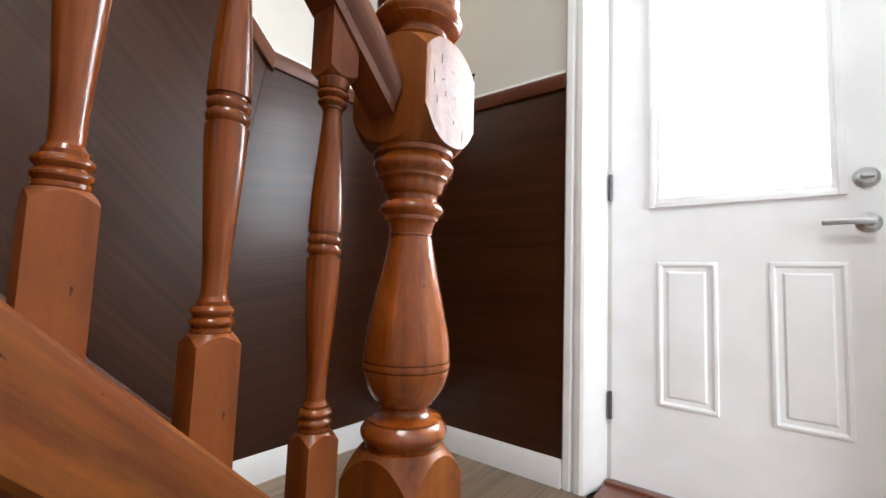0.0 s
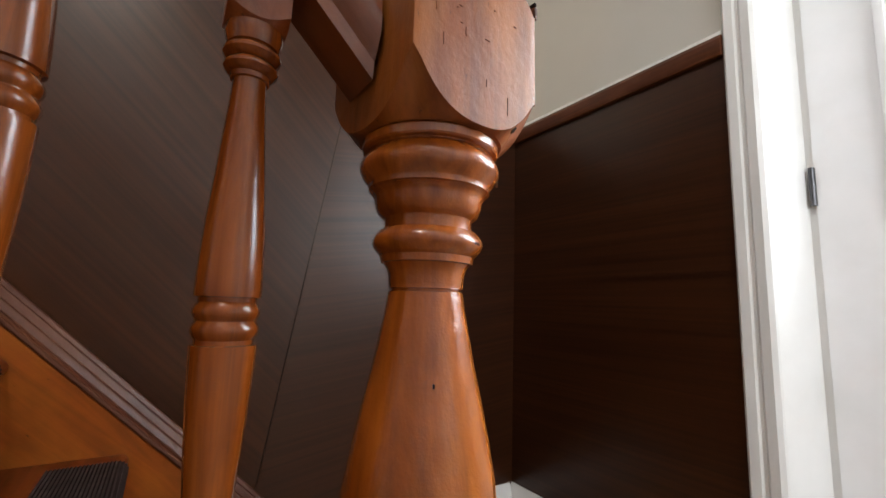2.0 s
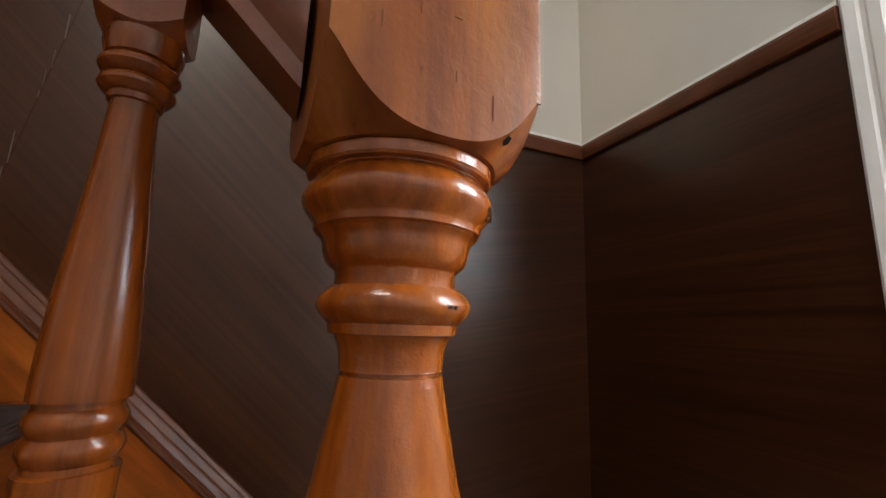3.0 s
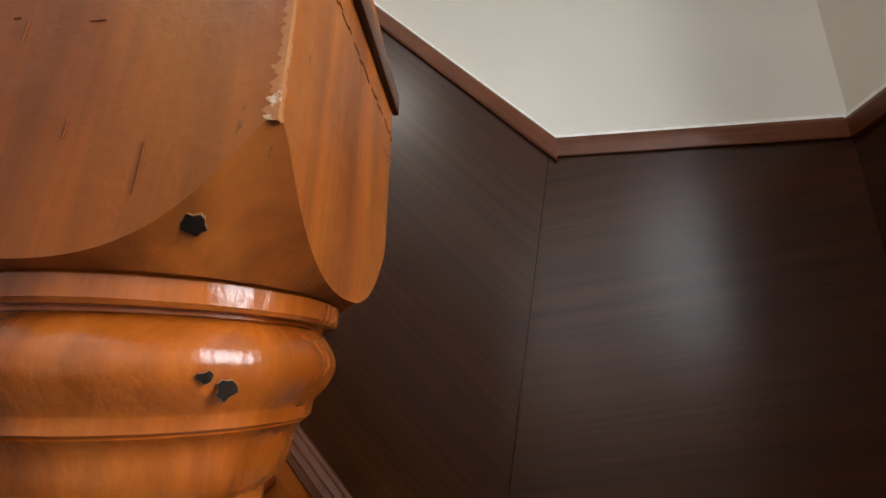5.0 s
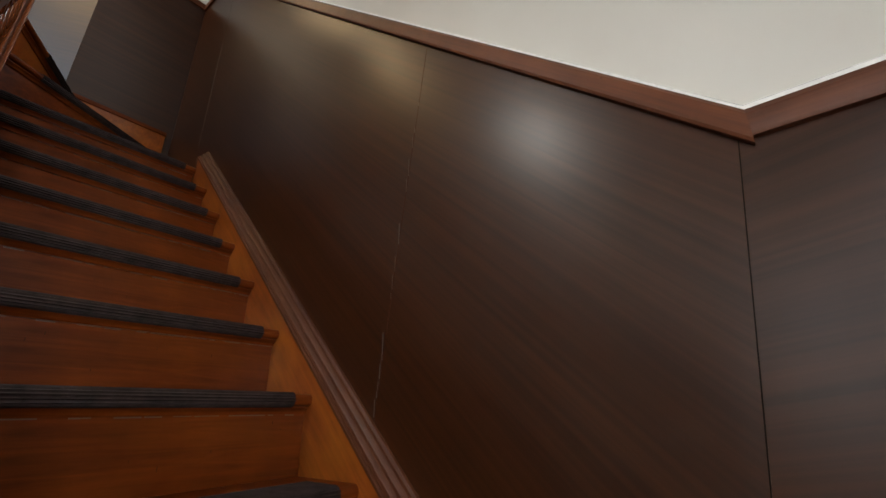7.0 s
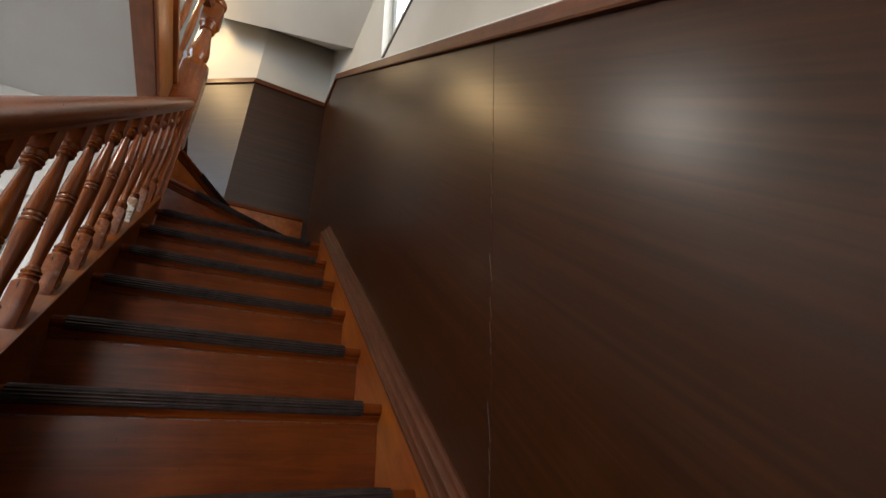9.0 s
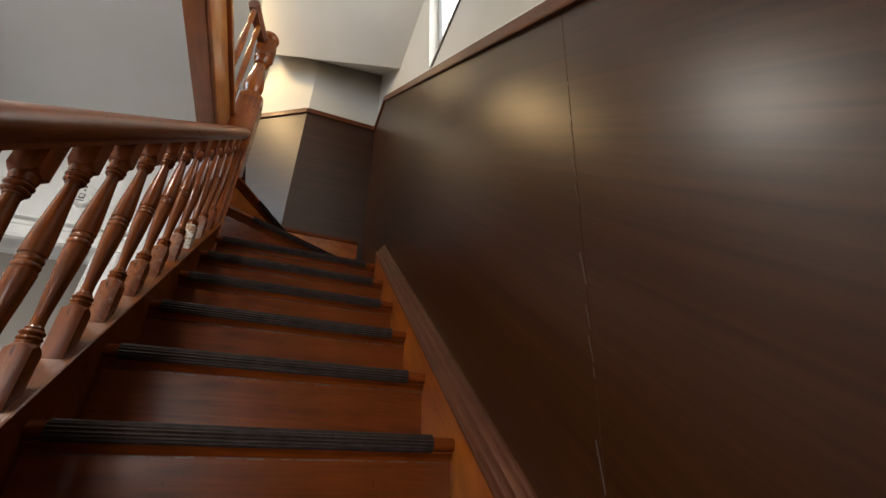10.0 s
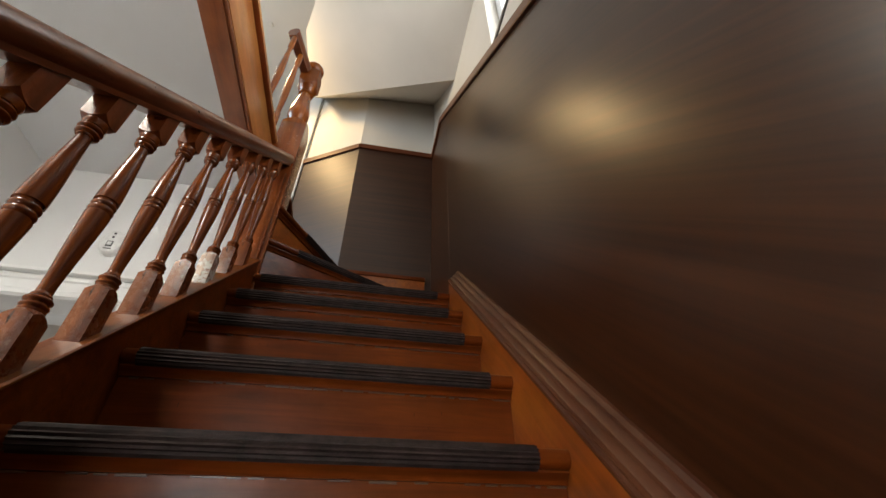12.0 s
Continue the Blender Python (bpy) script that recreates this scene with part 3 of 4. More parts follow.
FOLD = [(W + 0.012, 2.10), (0.285, 2.54), (-0.22, 2.893)]
bx = bmesh.new()
lo = [(-0.10, -1.10), (W + 0.012, -1.10), *FOLD, (-0.235, 2.30), (-0.150, 2.06)]
a = [bx.verts.new((x, y, ceiling_z(x))) for x, y in lo]
b = [bx.verts.new((x, y, ceiling_z(x) + 0.10)) for x, y in lo]
bx.faces.new(a)
bx.faces.new(b)
for i in range(len(lo)):
    bx.faces.new((a[i], a[(i + 1) % len(lo)], b[(i + 1) % len(lo)], b[i]))
solid("ceiling_soffit", bx, CEIL, "cream painted sloping ceiling over the stairs", "ceiling")
sl = bmesh.new()
front = [(x, y, ceiling_z(x) + 0.002) for x, y in FOLD]
back = [(x, y, z) for (x, y), z in zip(CORNERS, (4.92, 4.845, 5.13))]
fv, bv = [sl.verts.new(p) for p in front], [sl.verts.new(p) for p in back]
fu, bu = [sl.verts.new((x, y + 0.02, z + 0.06)) for x, y, z in front], [sl.verts.new((x, y, z + 0.06)) for x, y, z in back]
for i in (0, 1):
    sl.faces.new((fv[i], fv[i + 1], bv[i + 1], bv[i]))
    sl.faces.new((fu[i], fu[i + 1], bu[i + 1], bu[i]))
solid("ceiling_slope", sl, CEIL, "steeper cream slope above the winders", "ceiling")


def wall_run(p, q, z0, z1, thick, parent, name, material):
    """A straight piece of wall from p to q; thickness goes to the far side."""
    n = Vector((q[1] - p[1], p[0] - q[0])).normalized() * thick
    part(name, prism([p, q, (q[0] + n.x, q[1] + n.y), (p[0] + n.x, p[1] + n.y)], z0, z1), material, parent)


wd = thing("wall_winders", "wall round the winder steps, dark panelling below cream paint", "wall", kind="structure")
for p, q in ((CORNERS[1], CORNERS[0]), (CORNERS[2], CORNERS[1])):
    wall_run(q, p, 1.9, TOP, 0.12, wd, "plaster", CREAM)
for p, q in (((W - 0.0005, 2.890), (0.283, 2.895)), ((0.282, 2.8952), (-0.188, 3.169))):
    wall_run(p, q, 2.0, UP - 0.03, 0.010, wd, "panel_sheet", VENEER_W)
    wall_run(p, q, UP - 0.052, UP, -0.014, wd, "rail_board", CHAIR_X)
part("door_edge", box_bm(-0.290, -0.190, 3.150, 3.235, FLOOR2 - 0.1, TOP, bevel=0.004), WHITE, wd, "white painted door frame edge")
wbb = thing("winder_baseboard", "varnished board along the foot of the winder wall", "baseboard", kind="structure")
part("board", box_bm(0.30, 0.855, 2.872, 2.8899, 2.30, 2.80, bevel=0.003), SKIRT, wbb)
part("cap", box_bm(0.30, 0.858, 2.866, 2.8899, 2.8005, 2.83, bevel=0.006), TREAD, wbb)

# stairwell window
wv = thing("window_1", "bright sash window above the stairs", "window", kind="structure")
wf = bmesh.new()
for dims in ((WIN[0], WIN[0] + 0.05, WIN[2], WIN[3]), (WIN[1] - 0.05, WIN[1], WIN[2], WIN[3]), (WIN[0] + 0.05, WIN[1] - 0.05, WIN[2], WIN[2] + 0.05), (WIN[0] + 0.05, WIN[1] - 0.05, WIN[3] - 0.05, WIN[3])):
    add_box(wf, W + 0.075, W + 0.11, *dims, bevel=0.003)
part("window_frame", wf, WHITE, wv)
# the shadow line at the sill is put into this dark colour
part("window_sill", box_bm(W + 0.004, W + 0.074, WIN[0] - 0.0, WIN[1] - 0.001, WIN[2] - 0.02, WIN[2] + 0.006, bevel=0.003), DARKPLASTIC_SHADE, wv, "sill edge coloured dark for its shadow line")
wp = part("pane", box_bm(W + 0.09, W + 0.096, WIN[0] + 0.05, WIN[1] - 0.05, WIN[2] + 0.05, WIN[3] - 0.05), GLASS, wv)
wp.visible_shadow = False

# beam along the edge of the upper floor
bmx = thing("stairwell_beam", "boxed beam in varnished wood along the stairwell edge", "beam", kind="structure")
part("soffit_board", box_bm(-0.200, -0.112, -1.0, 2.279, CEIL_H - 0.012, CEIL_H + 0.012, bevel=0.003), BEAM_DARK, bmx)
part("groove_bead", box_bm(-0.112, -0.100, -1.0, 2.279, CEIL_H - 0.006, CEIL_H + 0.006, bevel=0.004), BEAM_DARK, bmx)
part("face_board", box_bm(-0.124, -0.100, -1.0, 2.20, CEIL_H + 0.013, 3.085, bevel=0.003), BEAM, bmx)
part("nosing", box_bm(-0.20, -0.078, -1.0, 2.18, 3.092, 3.125, bevel=0.010), BEAM, bmx)
part("core", box_bm(-0.20, -0.1245, -1.0, 2.279, CEIL_H + 0.0125, 3.091), SUBFLOOR, bmx)
# ---- stairs ----
X0, X1 = 0.033, 0.850
flight = thing("staircase", "steep wooden staircase with red varnished treads and ribbed rubber nosings", "staircase", kind="structure")


def nosing_profile(depth):
    """Side view (y, z) of a tread board: rounded front, top at z = 0."""
    r = 0.016
    arc = [(-0.0 + r - r * math.cos(a) - 0.0, -r + r * math.sin(a)) for a in [math.pi * (-0.5 + k / 8) for k in range(9)]]
    return [(depth, -2 * r)] + arc + [(depth, 0.0)]


def rubber_profile(back):
    """Ribbed sheet bent over the nosing: outer ribbed line, then the inner line back."""
    r, t = 0.016, 0.0042
    path = []
    path += [(0.030 - 0.004 * k, -2 * r) for k in range(4)]
    path += [(r - r * math.sin(a), -r - r * math.cos(a)) for a in [math.pi * k / 16 for k in range(17)]]
    n = int((back - r) / 0.0031)
    path += [(r + 0.0031 * (k + 1), 0.0) for k in range(n)]
    out = []
    for k, (y, z) in enumerate(path):
        if k < 4:
            nrm = (0, -1)
        elif k < 21:
            a = math.pi * (k - 4) / 16
            nrm = (-math.sin(a), -math.cos(a))
        else:
            nrm = (0, 1)
        h = t if k % 2 else t * 0.30
        out.append((y + nrm[0] * h, z + nrm[1] * h))
    inner = [(y, z) for y, z in path]
    return out + inner[::-1]


def across(profile, x0, x1, y, z):
    return loft([[(x, y + a, z + b) for a, b in profile] for x in (x0, x1)])


tread_me = mesh_of("tread", across(nosing_profile(RUN + 0.034), X0, X1, 0, 0), TREAD)
rubber_me = mesh_of("rubber_nosing", across(rubber_profile(0.125), 0.062, 0.796, 0, 0), RUBBER)
riser_me = mesh_of("riser", box_bm(X0, X1, 0.032, 0.050, -RISE, -0.033), TREAD)
COVE = [(0.032, -0.052), (0.026, -0.052), (0.024, -0.047), (0.020, -0.042), (0.014, -0.036), (0.014, -0.0325), (0.032, -0.0325)]
cove_me = mesh_of("cove", across(COVE, X0, X1, 0, 0), TREAD)
for i in range(1, 12):
    for me in (tread_me, riser_me, cove_me, rubber_me):
        ob = new(me.name, me)
        ob.parent = flight
        ob.location = (0, nose_y(i), tread_z(i))
    rnd = random.Random(300 + i)
    bm = bmesh.new()
    x = X0 + 0.02
    while x < X1 - 0.03:
        w = rnd.uniform(0.008, 0.05)
        h = rnd.uniform(0.0006, 0.0022)
        add_box(bm, x, min(x + w, X1 - 0.002), nose_y(i) + 0.0295, nose_y(i) + 0.0316, tread_z(i) - 0.0535 - h, tread_z(i) - 0.0525)
        x += w + (rnd.uniform(0.0, 0.012) if rnd.random() < 0.6 else rnd.uniform(0.02, 0.07))
    part("filler_line", bm, FILLER, flight, "pale cracked filler line under the nosing")
    for k in range(5):
        g = rnd.uniform(0.12, 0.80)
        z = tread_z(i) - rnd.uniform(0.075, 0.17)
        ln = rnd.uniform(0.003, 0.011)
        part("scratch", box_bm(g, g + rnd.uniform(0.0008, 0.0016), nose_y(i) + 0.0316, nose_y(i) + 0.0330, z, z + ln), CRACK, flight)
first = tread_z(1)
part("riser", box_bm(X0, X1, nose_y(1) + 0.033, nose_y(1) + 0.049, 0.0, first - RISE + 0.001), TREAD, flight)

# winders: kite treads round the upper post
PX, PY = -0.030, 2.215
hub = Vector((0.036, 2.150))


def winder(i, a0, a1):
    """A kite-shaped tread between two angles (degrees from the x axis, seen from the post)."""
    z = tread_z(i)

    def far(a):
        d = Vector((math.cos(radians(a)), math.sin(radians(a))))
        k = min((0.850 - hub.x) / d.x if d.x > 1e-6 else 9, (2.865 - hub.y) / d.y if d.y > 1e-6 else 9)
        return hub + d * k
    p, q = far(a0), far(a1)
    outline = [tuple(hub), tuple(p)]
    if p.x > 0.84 and q.y > 2.85:
        outline.append((0.850, 2.865))
    outline += [tuple(q)]
    part("tread", prism(outline, z - 0.032, z), TREAD, flight)
    d = (p - hub).normalized()
    side = Vector((d.y, -d.x))
    length = (p - hub).length

    def laid(profile, s0, s1):
        return loft([[((hub + d * s - side * b).x, (hub + d * s - side * b).y, z + c) for b, c in profile] for s in (s0, s1)])
    part("nosing", laid([(b - 0.016, c) for b, c in nosing_profile(0.03)], 0.0, length - 0.002), TREAD, flight)
    part("rubber_nosing", laid([(b - 0.016, c) for b, c in rubber_profile(0.10)], 0.22 if i > 12 else 0.14, length - 0.05), RUBBER, flight)
    part("cove", laid([(b - 0.016, c) for b, c in COVE], 0.0, length - 0.002), TREAD, flight)
    part("riser", laid([(0.016, -RISE), (0.032, -RISE), (0.032, -0.033), (0.016, -0.033)], 0.0, length - 0.002), SKIRT if i > 12 else TREAD, flight)


part("tread", prism([(X0, 2.13), (0.85, 2.13), (0.85, 2.62), (hub.x, 2.30)], tread_z(11) - 0.030, tread_z(11) - 0.002), TREAD, flight)
winder(12, 29, 62)
winder(13, 60, 92)
part("landing_edge", box_bm(-0.30, hub.x, 2.26, 3.18, tread_z(14) - 0.032, tread_z(14), bevel=0.01), TREAD, flight)
part("riser", box_bm(hub.x - 0.05, hub.x - 0.03, 2.26, 2.90, tread_z(13) - 0.01, tread_z(14) - 0.033), SKIRT, flight)

# wall skirt with a brown moulding on top
sk = thing("wall_skirt", "orange varnished skirt board with a brown moulding along the stair wall", "trim", kind="structure")
SK0, SK1 = -0.080, 2.135
part("board", slab_yz([(SK0, 0.0), (SK0, rake(SK0, 0.216)), (SK1, rake(SK1, 0.216)), (SK1, tread_z(11) - 0.15), (0.30, 0.0)], 0.8502, W - 0.0005), SKIRT, sk)
SKM = [(W - 0.0006, 0.001), (0.8475, 0.001), (0.8465, 0.006), (0.8475, 0.012), (0.853, 0.015), (0.853, 0.020), (0.861, 0.022), (0.867, 0.033), (0.868, 0.039), (0.875, 0.041), (0.882, 0.053), (0.883, 0.059), (0.889, 0.061), (0.893, 0.071), (W - 0.0006, 0.073)]
part("moulding", sweep(SKM, [(SK0 - 0.004, rake(SK0 - 0.004, 0.216)), (SK1 + 0.004, rake(SK1 + 0.004, 0.216))]), MOULD, sk, "dull brown painted moulding")

# outer string
st = thing("outer_string", "varnished closed string board carrying the balusters", "stair string", kind="structure")
S0, S1 = 0.050, 2.150
# inner board takes the darker tread wood to carry the shade on that side
part("board", slab_yz([(S0, max(0.0, rake(S0, -0.16))), (S0, rake(S0, 0.222)), (S1, rake(S1, 0.222)), (S1, rake(S1, -0.16)), (0.17, 0.0)], -0.010, 0.0325), TREAD, st)
FACE = [(-0.0105, 0.004), (-0.0105, -0.108), (-0.026, -0.108), (-0.034, -0.098), (-0.035, -0.012), (-0.032, 0.002), (-0.026, 0.006)]
part("face_board", sweep(FACE, [(S0, rake(S0, 0.226)), (S1, rake(S1, 0.226))]), STRING, st)
part("shoe", sweep([(-0.0102, -0.003), (0.0330, -0.003), (0.0375, 0.0), (0.0375, 0.005), (0.034, 0.008), (-0.0102, 0.008)], [(S0, rake(S0, 0.222)), (S1, rake(S1, 0.222))]), STRING, st)
# assumed dark sheet where the space below the string lies in shadow
part("spandrel", slab_yz([(0.10, 0.0), (0.28, rake(0.28, -0.16)), (2.15, rake(2.15, -0.16)), (2.15, 0.0)], 0.000, 0.012), VENEER_Y, st, "assumed dark panel standing for the shade under the stairs")

# ---- lower newel ----
newel = thing("newel_post", "large turned newel post in worn orange varnish at the stair foot", "newel post")
part("base_block", turned_block(0.0640, 0.0, 0.436, high=0.050, steps=28, bow=1.3), BLOCK, newel)
shaft = [(0.425, 0.050), (0.432, 0.0575), (0.437, 0.0575), (0.439, 0.054)]
shaft += bead(0.440, 0.470, 0.054, 0.0630, 9)
shaft += [(0.4705, 0.0535), (0.474, 0.0535)]
shaft += curve([(0.4745, 0.052), (0.478, 0.042), (0.484, 0.0350), (0.490, 0.0345), (0.495, 0.0375)], 3)
shaft += [(0.4955, 0.0415), (0.500, 0.0420)]
shaft += curve([(0.5005, 0.045), (0.515, 0.0550), (0.532, 0.0620), (0.5445, 0.0642)], 4)
shaft += [(0.5450, 0.0612), (0.5465, 0.0612), (0.5470, 0.0645), (0.5510, 0.0650), (0.5550, 0.0645), (0.5555, 0.0612), (0.5570, 0.0612), (0.5575, 0.0642)]
shaft += curve([(0.558, 0.0642), (0.575, 0.0630), (0.596, 0.0600), (0.637, 0.0520), (0.678, 0.0430), (0.715, 0.0358), (0.736, 0.0325)], 4)
shaft += [(0.7365, 0.0305), (0.7385, 0.0305), (0.739, 0.0325)]
shaft += curve([(0.740, 0.0322), (0.752, 0.0335), (0.760, 0.0372)], 3)
shaft += [(0.7605, 0.0405), (0.7665, 0.0410)]
shaft += bead(0.767, 0.7885, 0.0420, 0.0488, 9)
shaft += [(0.789, 0.0385), (0.798, 0.0385)]
shaft += curve([(0.799, 0.0390), (0.803, 0.0440), (0.810, 0.0470), (0.818, 0.0485), (0.822, 0.0525)], 3)
shaft += [(0.8225, 0.0520), (0.8235, 0.0540), (0.8275, 0.0540)]
shaft += bead(0.8285, 0.8555, 0.0545, 0.0622, 11)
shaft += [(0.8560, 0.0560), (0.8570, 0.0560), (0.8575, 0.0600), (0.8590, 0.0612), (0.8655, 0.0612), (0.8672, 0.0600), (0.8676, 0.0570), (0.873, 0.0550)]
uneven = lathe(shaft, 96)
for v in uneven.verts:              # hand-finished surface under many coats of varnish
    swell = 1.0 + 0.011 * noise.noise(v.co * 55) + 0.006 * noise.noise(v.co * 130)
    v.co.x, v.co.y = v.co.x * swell, v.co.y * swell
part("turned_shaft", uneven, TURNED, newel)
ub = turned_block(0.0675, 0.8665, 1.024, low=0.047, high=0.036, steps=28, slim=0.95, bow=1.7)
newel.matrix_basis = pose(-0.004, -0.003, 0, -0.19, 0.25, 5)
part("upper_block", ub, BLOCK, newel)
cap = [(1.020, 0.045), (1.026, 0.050), (1.031, 0.050), (1.034, 0.046)] + bead(1.035, 1.046, 0.044, 0.049, 6)
cap += curve([(1.047, 0.044), (1.052, 0.0455), (1.056, 0.056), (1.060, 0.064)], 3) + bead(1.061, 1.082, 0.064, 0.070, 8) + [(1.0825, 0.062), (1.086, 0.062)]
cap += curve([(1.087, 0.063), (1.105, 0.066), (1.130, 0.056), (1.150, 0.034), (1.158, 0.004)], 4)
part("cap", lathe(cap, 48), TURNED, newel)
part("batten", box_bm(-0.066, 0.0640, -0.0715, -0.0674, 0.9930, 1.0060, bevel=0.0015), BATTEN, newel, "dark brown batten with a ragged end")
# raised near-black strip takes the place of a cut groove
part("batten", box_bm(-0.066, 0.0670, -0.0700, -0.0674, 1.0068, 1.0095), CHIP, newel, "thin near-black strip drawn for the groove")


def patch(at, normal, w, h, material, name, seed, lift=0.0003, points=9):
    """A small ragged flake lying on a surface."""
    rnd = random.Random(seed)
    n = Vector(normal).normalized()
    u = n.cross(Vector((0, 0, 1))).normalized()
    v = u.cross(n)
    pts = []
    for k in range(points):
        a = 2 * math.pi * k / points
        g = rnd.uniform(0.62, 1.08)
        pts.append(Vector(at) + u * (math.cos(a) * w * g) + v * (math.sin(a) * h * g))
    bm = loft([[tuple(p - n * 0.002) for p in pts], [tuple(p + n * lift) for p in pts]])
    part(name, bm, material, newel)


def on_ring(deg, r, z):
    return (r * math.cos(radians(deg)), r * math.sin(radians(deg)), z)


def chip(at, normal, w, h, seed):
    """A knock through the varnish: a pale rim round a dark heart."""
    patch(at, normal, w * 1.05, h * 1.07, RIM, "chip_rim", seed, 0.0001, 13)
    patch(at, normal, w, h, CHIP, "burnt_chip", seed, 0.0003, 13)


for deg, r, z, w, h, g in ((230, 0.0618, 0.8350, 0.0032, 0.0034, 1), (224, 0.0624, 0.8385, 0.0024, 0.0020, 2), (200, 0.0485, 0.7770, 0.0024, 0.0015, 4), (206, 0.0485, 0.7768, 0.0019, 0.0012, 5)):
    chip(on_ring(deg, r, z), on_ring(deg, 1, 0), w, h, g)
chip((-0.0616, -0.0442, 0.8780), (-0.59, -0.42, -0.70), 0.0040, 0.0042, 7)
chip((-0.0416, 0.0199, 0.6646), (-0.86, 0.41, 0.2), 0.0011, 0.0026, 21)
for k in range(30):
    if k % 7 != 3:
        patch((-0.060 + 0.0042 * k, -0.0677, 0.9766 + 0.0010 * math.sin(k * 2.3)), (0, -1, 0), 0.0026, 0.0003, SCRATCH, "split", 90 + k, 0.0002)
flakes = random.Random(5)
strip = bmesh.new()
rows, w, v = [], 0.3, 0.1
for k in range(150):
    z = 0.9060 + 0.00058 * k
    fade = 1.0 - 0.7 * min(1.0, k / 110)
    w += (fade * flakes.random() + 0.04 - w) * 0.4
    v += (0.5 * fade * flakes.random() + 0.03 - v) * 0.4
    b, c, d = Vector((-0.0677, -0.0603, z)), Vector((-0.0667, -0.0667, z)), Vector((-0.0603, -0.0677, z))
    rows.append([strip.verts.new(p) for p in (c.lerp(b, w), c, c.lerp(d, v))])
for p, q in zip(rows, rows[1:]):
    for i in range(2):
        strip.faces.new((p[i], p[i + 1], q[i + 1], q[i]))
part("rubbed_edge", strip, EDGEWEAR, newel, "pale rubbed corner where the varnish has gone")
for k in range(9):
    patch((0.046 + 0.0022 * k, -0.0677, 0.9600 + 0.0008 * (k % 3)), (0, -1, 0), 0.0011, 0.0005, RIM, "pale_scratch", 30 + k)
for k, (y, z, h) in enumerate(((-0.030, 0.893, 0.011), (-0.005, 0.905, 0.004), (0.048, 0.955, 0.012), (0.040, 0.925, 0.007), (0.030, 0.985, 0.008), (0.018, 0.940, 0.006))):
    patch((-0.0677, y, z), (-1, 0, 0), 0.0004, h, SCRATCH, "grain_crack", 40 + k, 0.0002)
for k in range(7):
    patch((-0.0677, flakes.uniform(-0.04, 0.05), flakes.uniform(0.915, 0.985)), (-1, 0, 0), flakes.uniform(0.0008, 0.0035), flakes.uniform(0.0002, 0.0004), SCRATCH, "scratch", 250 + k, 0.0002)

# ---- balusters ----
MID = 0.547                         # height of the waist above the string line's zero


def make_baluster(base):
    ob = thing("baluster", "turned wooden baluster with square ends in orange varnish", "baluster", "balusters of the flight", at=(0, 0, 0))
    lower = turned_block(0.0208, -0.350, -0.206, high=0.012, steps=6)
    part("lower_block", lower, base, ob)
    p = [(-0.208, 0.016), (-0.205, 0.0185), (-0.201, 0.0185)] + bead(-0.2005, -0.1905, 0.0165, 0.0200, 6) + bead(-0.190, -0.180, 0.0165, 0.0200, 6)
    p += [(-0.1795, 0.0145), (-0.176, 0.0150), (-0.172, 0.0125)]
    p += curve([(-0.171, 0.0120), (-0.150, 0.0118), (-0.098, 0.0150), (-0.045, 0.0185), (-0.010, 0.0202), (-0.003, 0.0204)], 4)
    p += [(-0.0025, 0.0180), (0.0005, 0.0180)] + bead(0.001, 0.0125, 0.0185, 0.0208, 6) + bead(0.0130, 0.0245, 0.0185, 0.0208, 6) + [(0.025, 0.0180), (0.028, 0.0180)]
    p += curve([(0.0285, 0.0206), (0.040, 0.0206), (0.075, 0.0190), (0.120, 0.0155), (0.165, 0.0122), (0.182, 0.0114)], 4)
    p += [(0.1825, 0.0130), (0.186, 0.0135)] + bead(0.1865, 0.1965, 0.0150, 0.0185, 6) + bead(0.197, 0.207, 0.0160, 0.0198, 6) + [(0.2075, 0.0175), (0.215, 0.0195), (0.222, 0.0195), (0.226, 0.018)]
    part("turned_shaft", lathe(p, 28), SPINDLE, ob)
    part("upper_block", turned_block(0.0208, 0.220, 0.330, low=0.010, steps=6), FOOT, ob)
    return ob


kinds = {"plain": make_baluster(FOOT), "worn": make_baluster(WORN), "bare": make_baluster(BARE)}
tagged(kinds["worn"], "turned wooden baluster with a scuffed, rubbed square foot")
tagged(kinds["bare"], "turned wooden baluster whose foot is flecked with white paint")
used = set()
for j in range(16):
    y = 0.154 + 0.1255 * j - (0.007 if j == 2 else 0)
    k = "bare" if j == 13 else "worn" if j in (9, 10, 11, 12, 14) else "plain"
    slip = min(1.0, max(0.0, (j - 3) / 4))
    m = pose(0.0, y - 0.014 * slip, rake(y - 0.014 * slip, MID - 0.013 * slip), 0, 0, 0)
    if k in used:
        copy_thing(kinds[k], m)
    else:
        kinds[k].matrix_basis = m
        used.add(k)

# ---- handrail ----
rail = thing("handrail", "rounded varnished wooden handrail rising beside the flight", "handrail")
RP = [(-0.024, -0.030), (0.024, -0.030), (0.026, -0.016), (0.031, -0.008), (0.036, 0.004), (0.037, 0.018), (0.034, 0.034), (0.026, 0.047), (0.014, 0.055), (0.0, 0.058)]
RP += [(-x, z) for x, z in RP[-2:1:-1]]
part("rail", sweep(RP, [(0.0700, rake(0.0700, 0.862)), (2.20, rake(2.20, 0.862))]), RAILWOOD, rail)
part("nail_hole", box_bm(0.0345, 0.0372, 1.30, 1.306, rake(1.30, 0.884), rake(1.30, 0.889)), CHIP, rail)

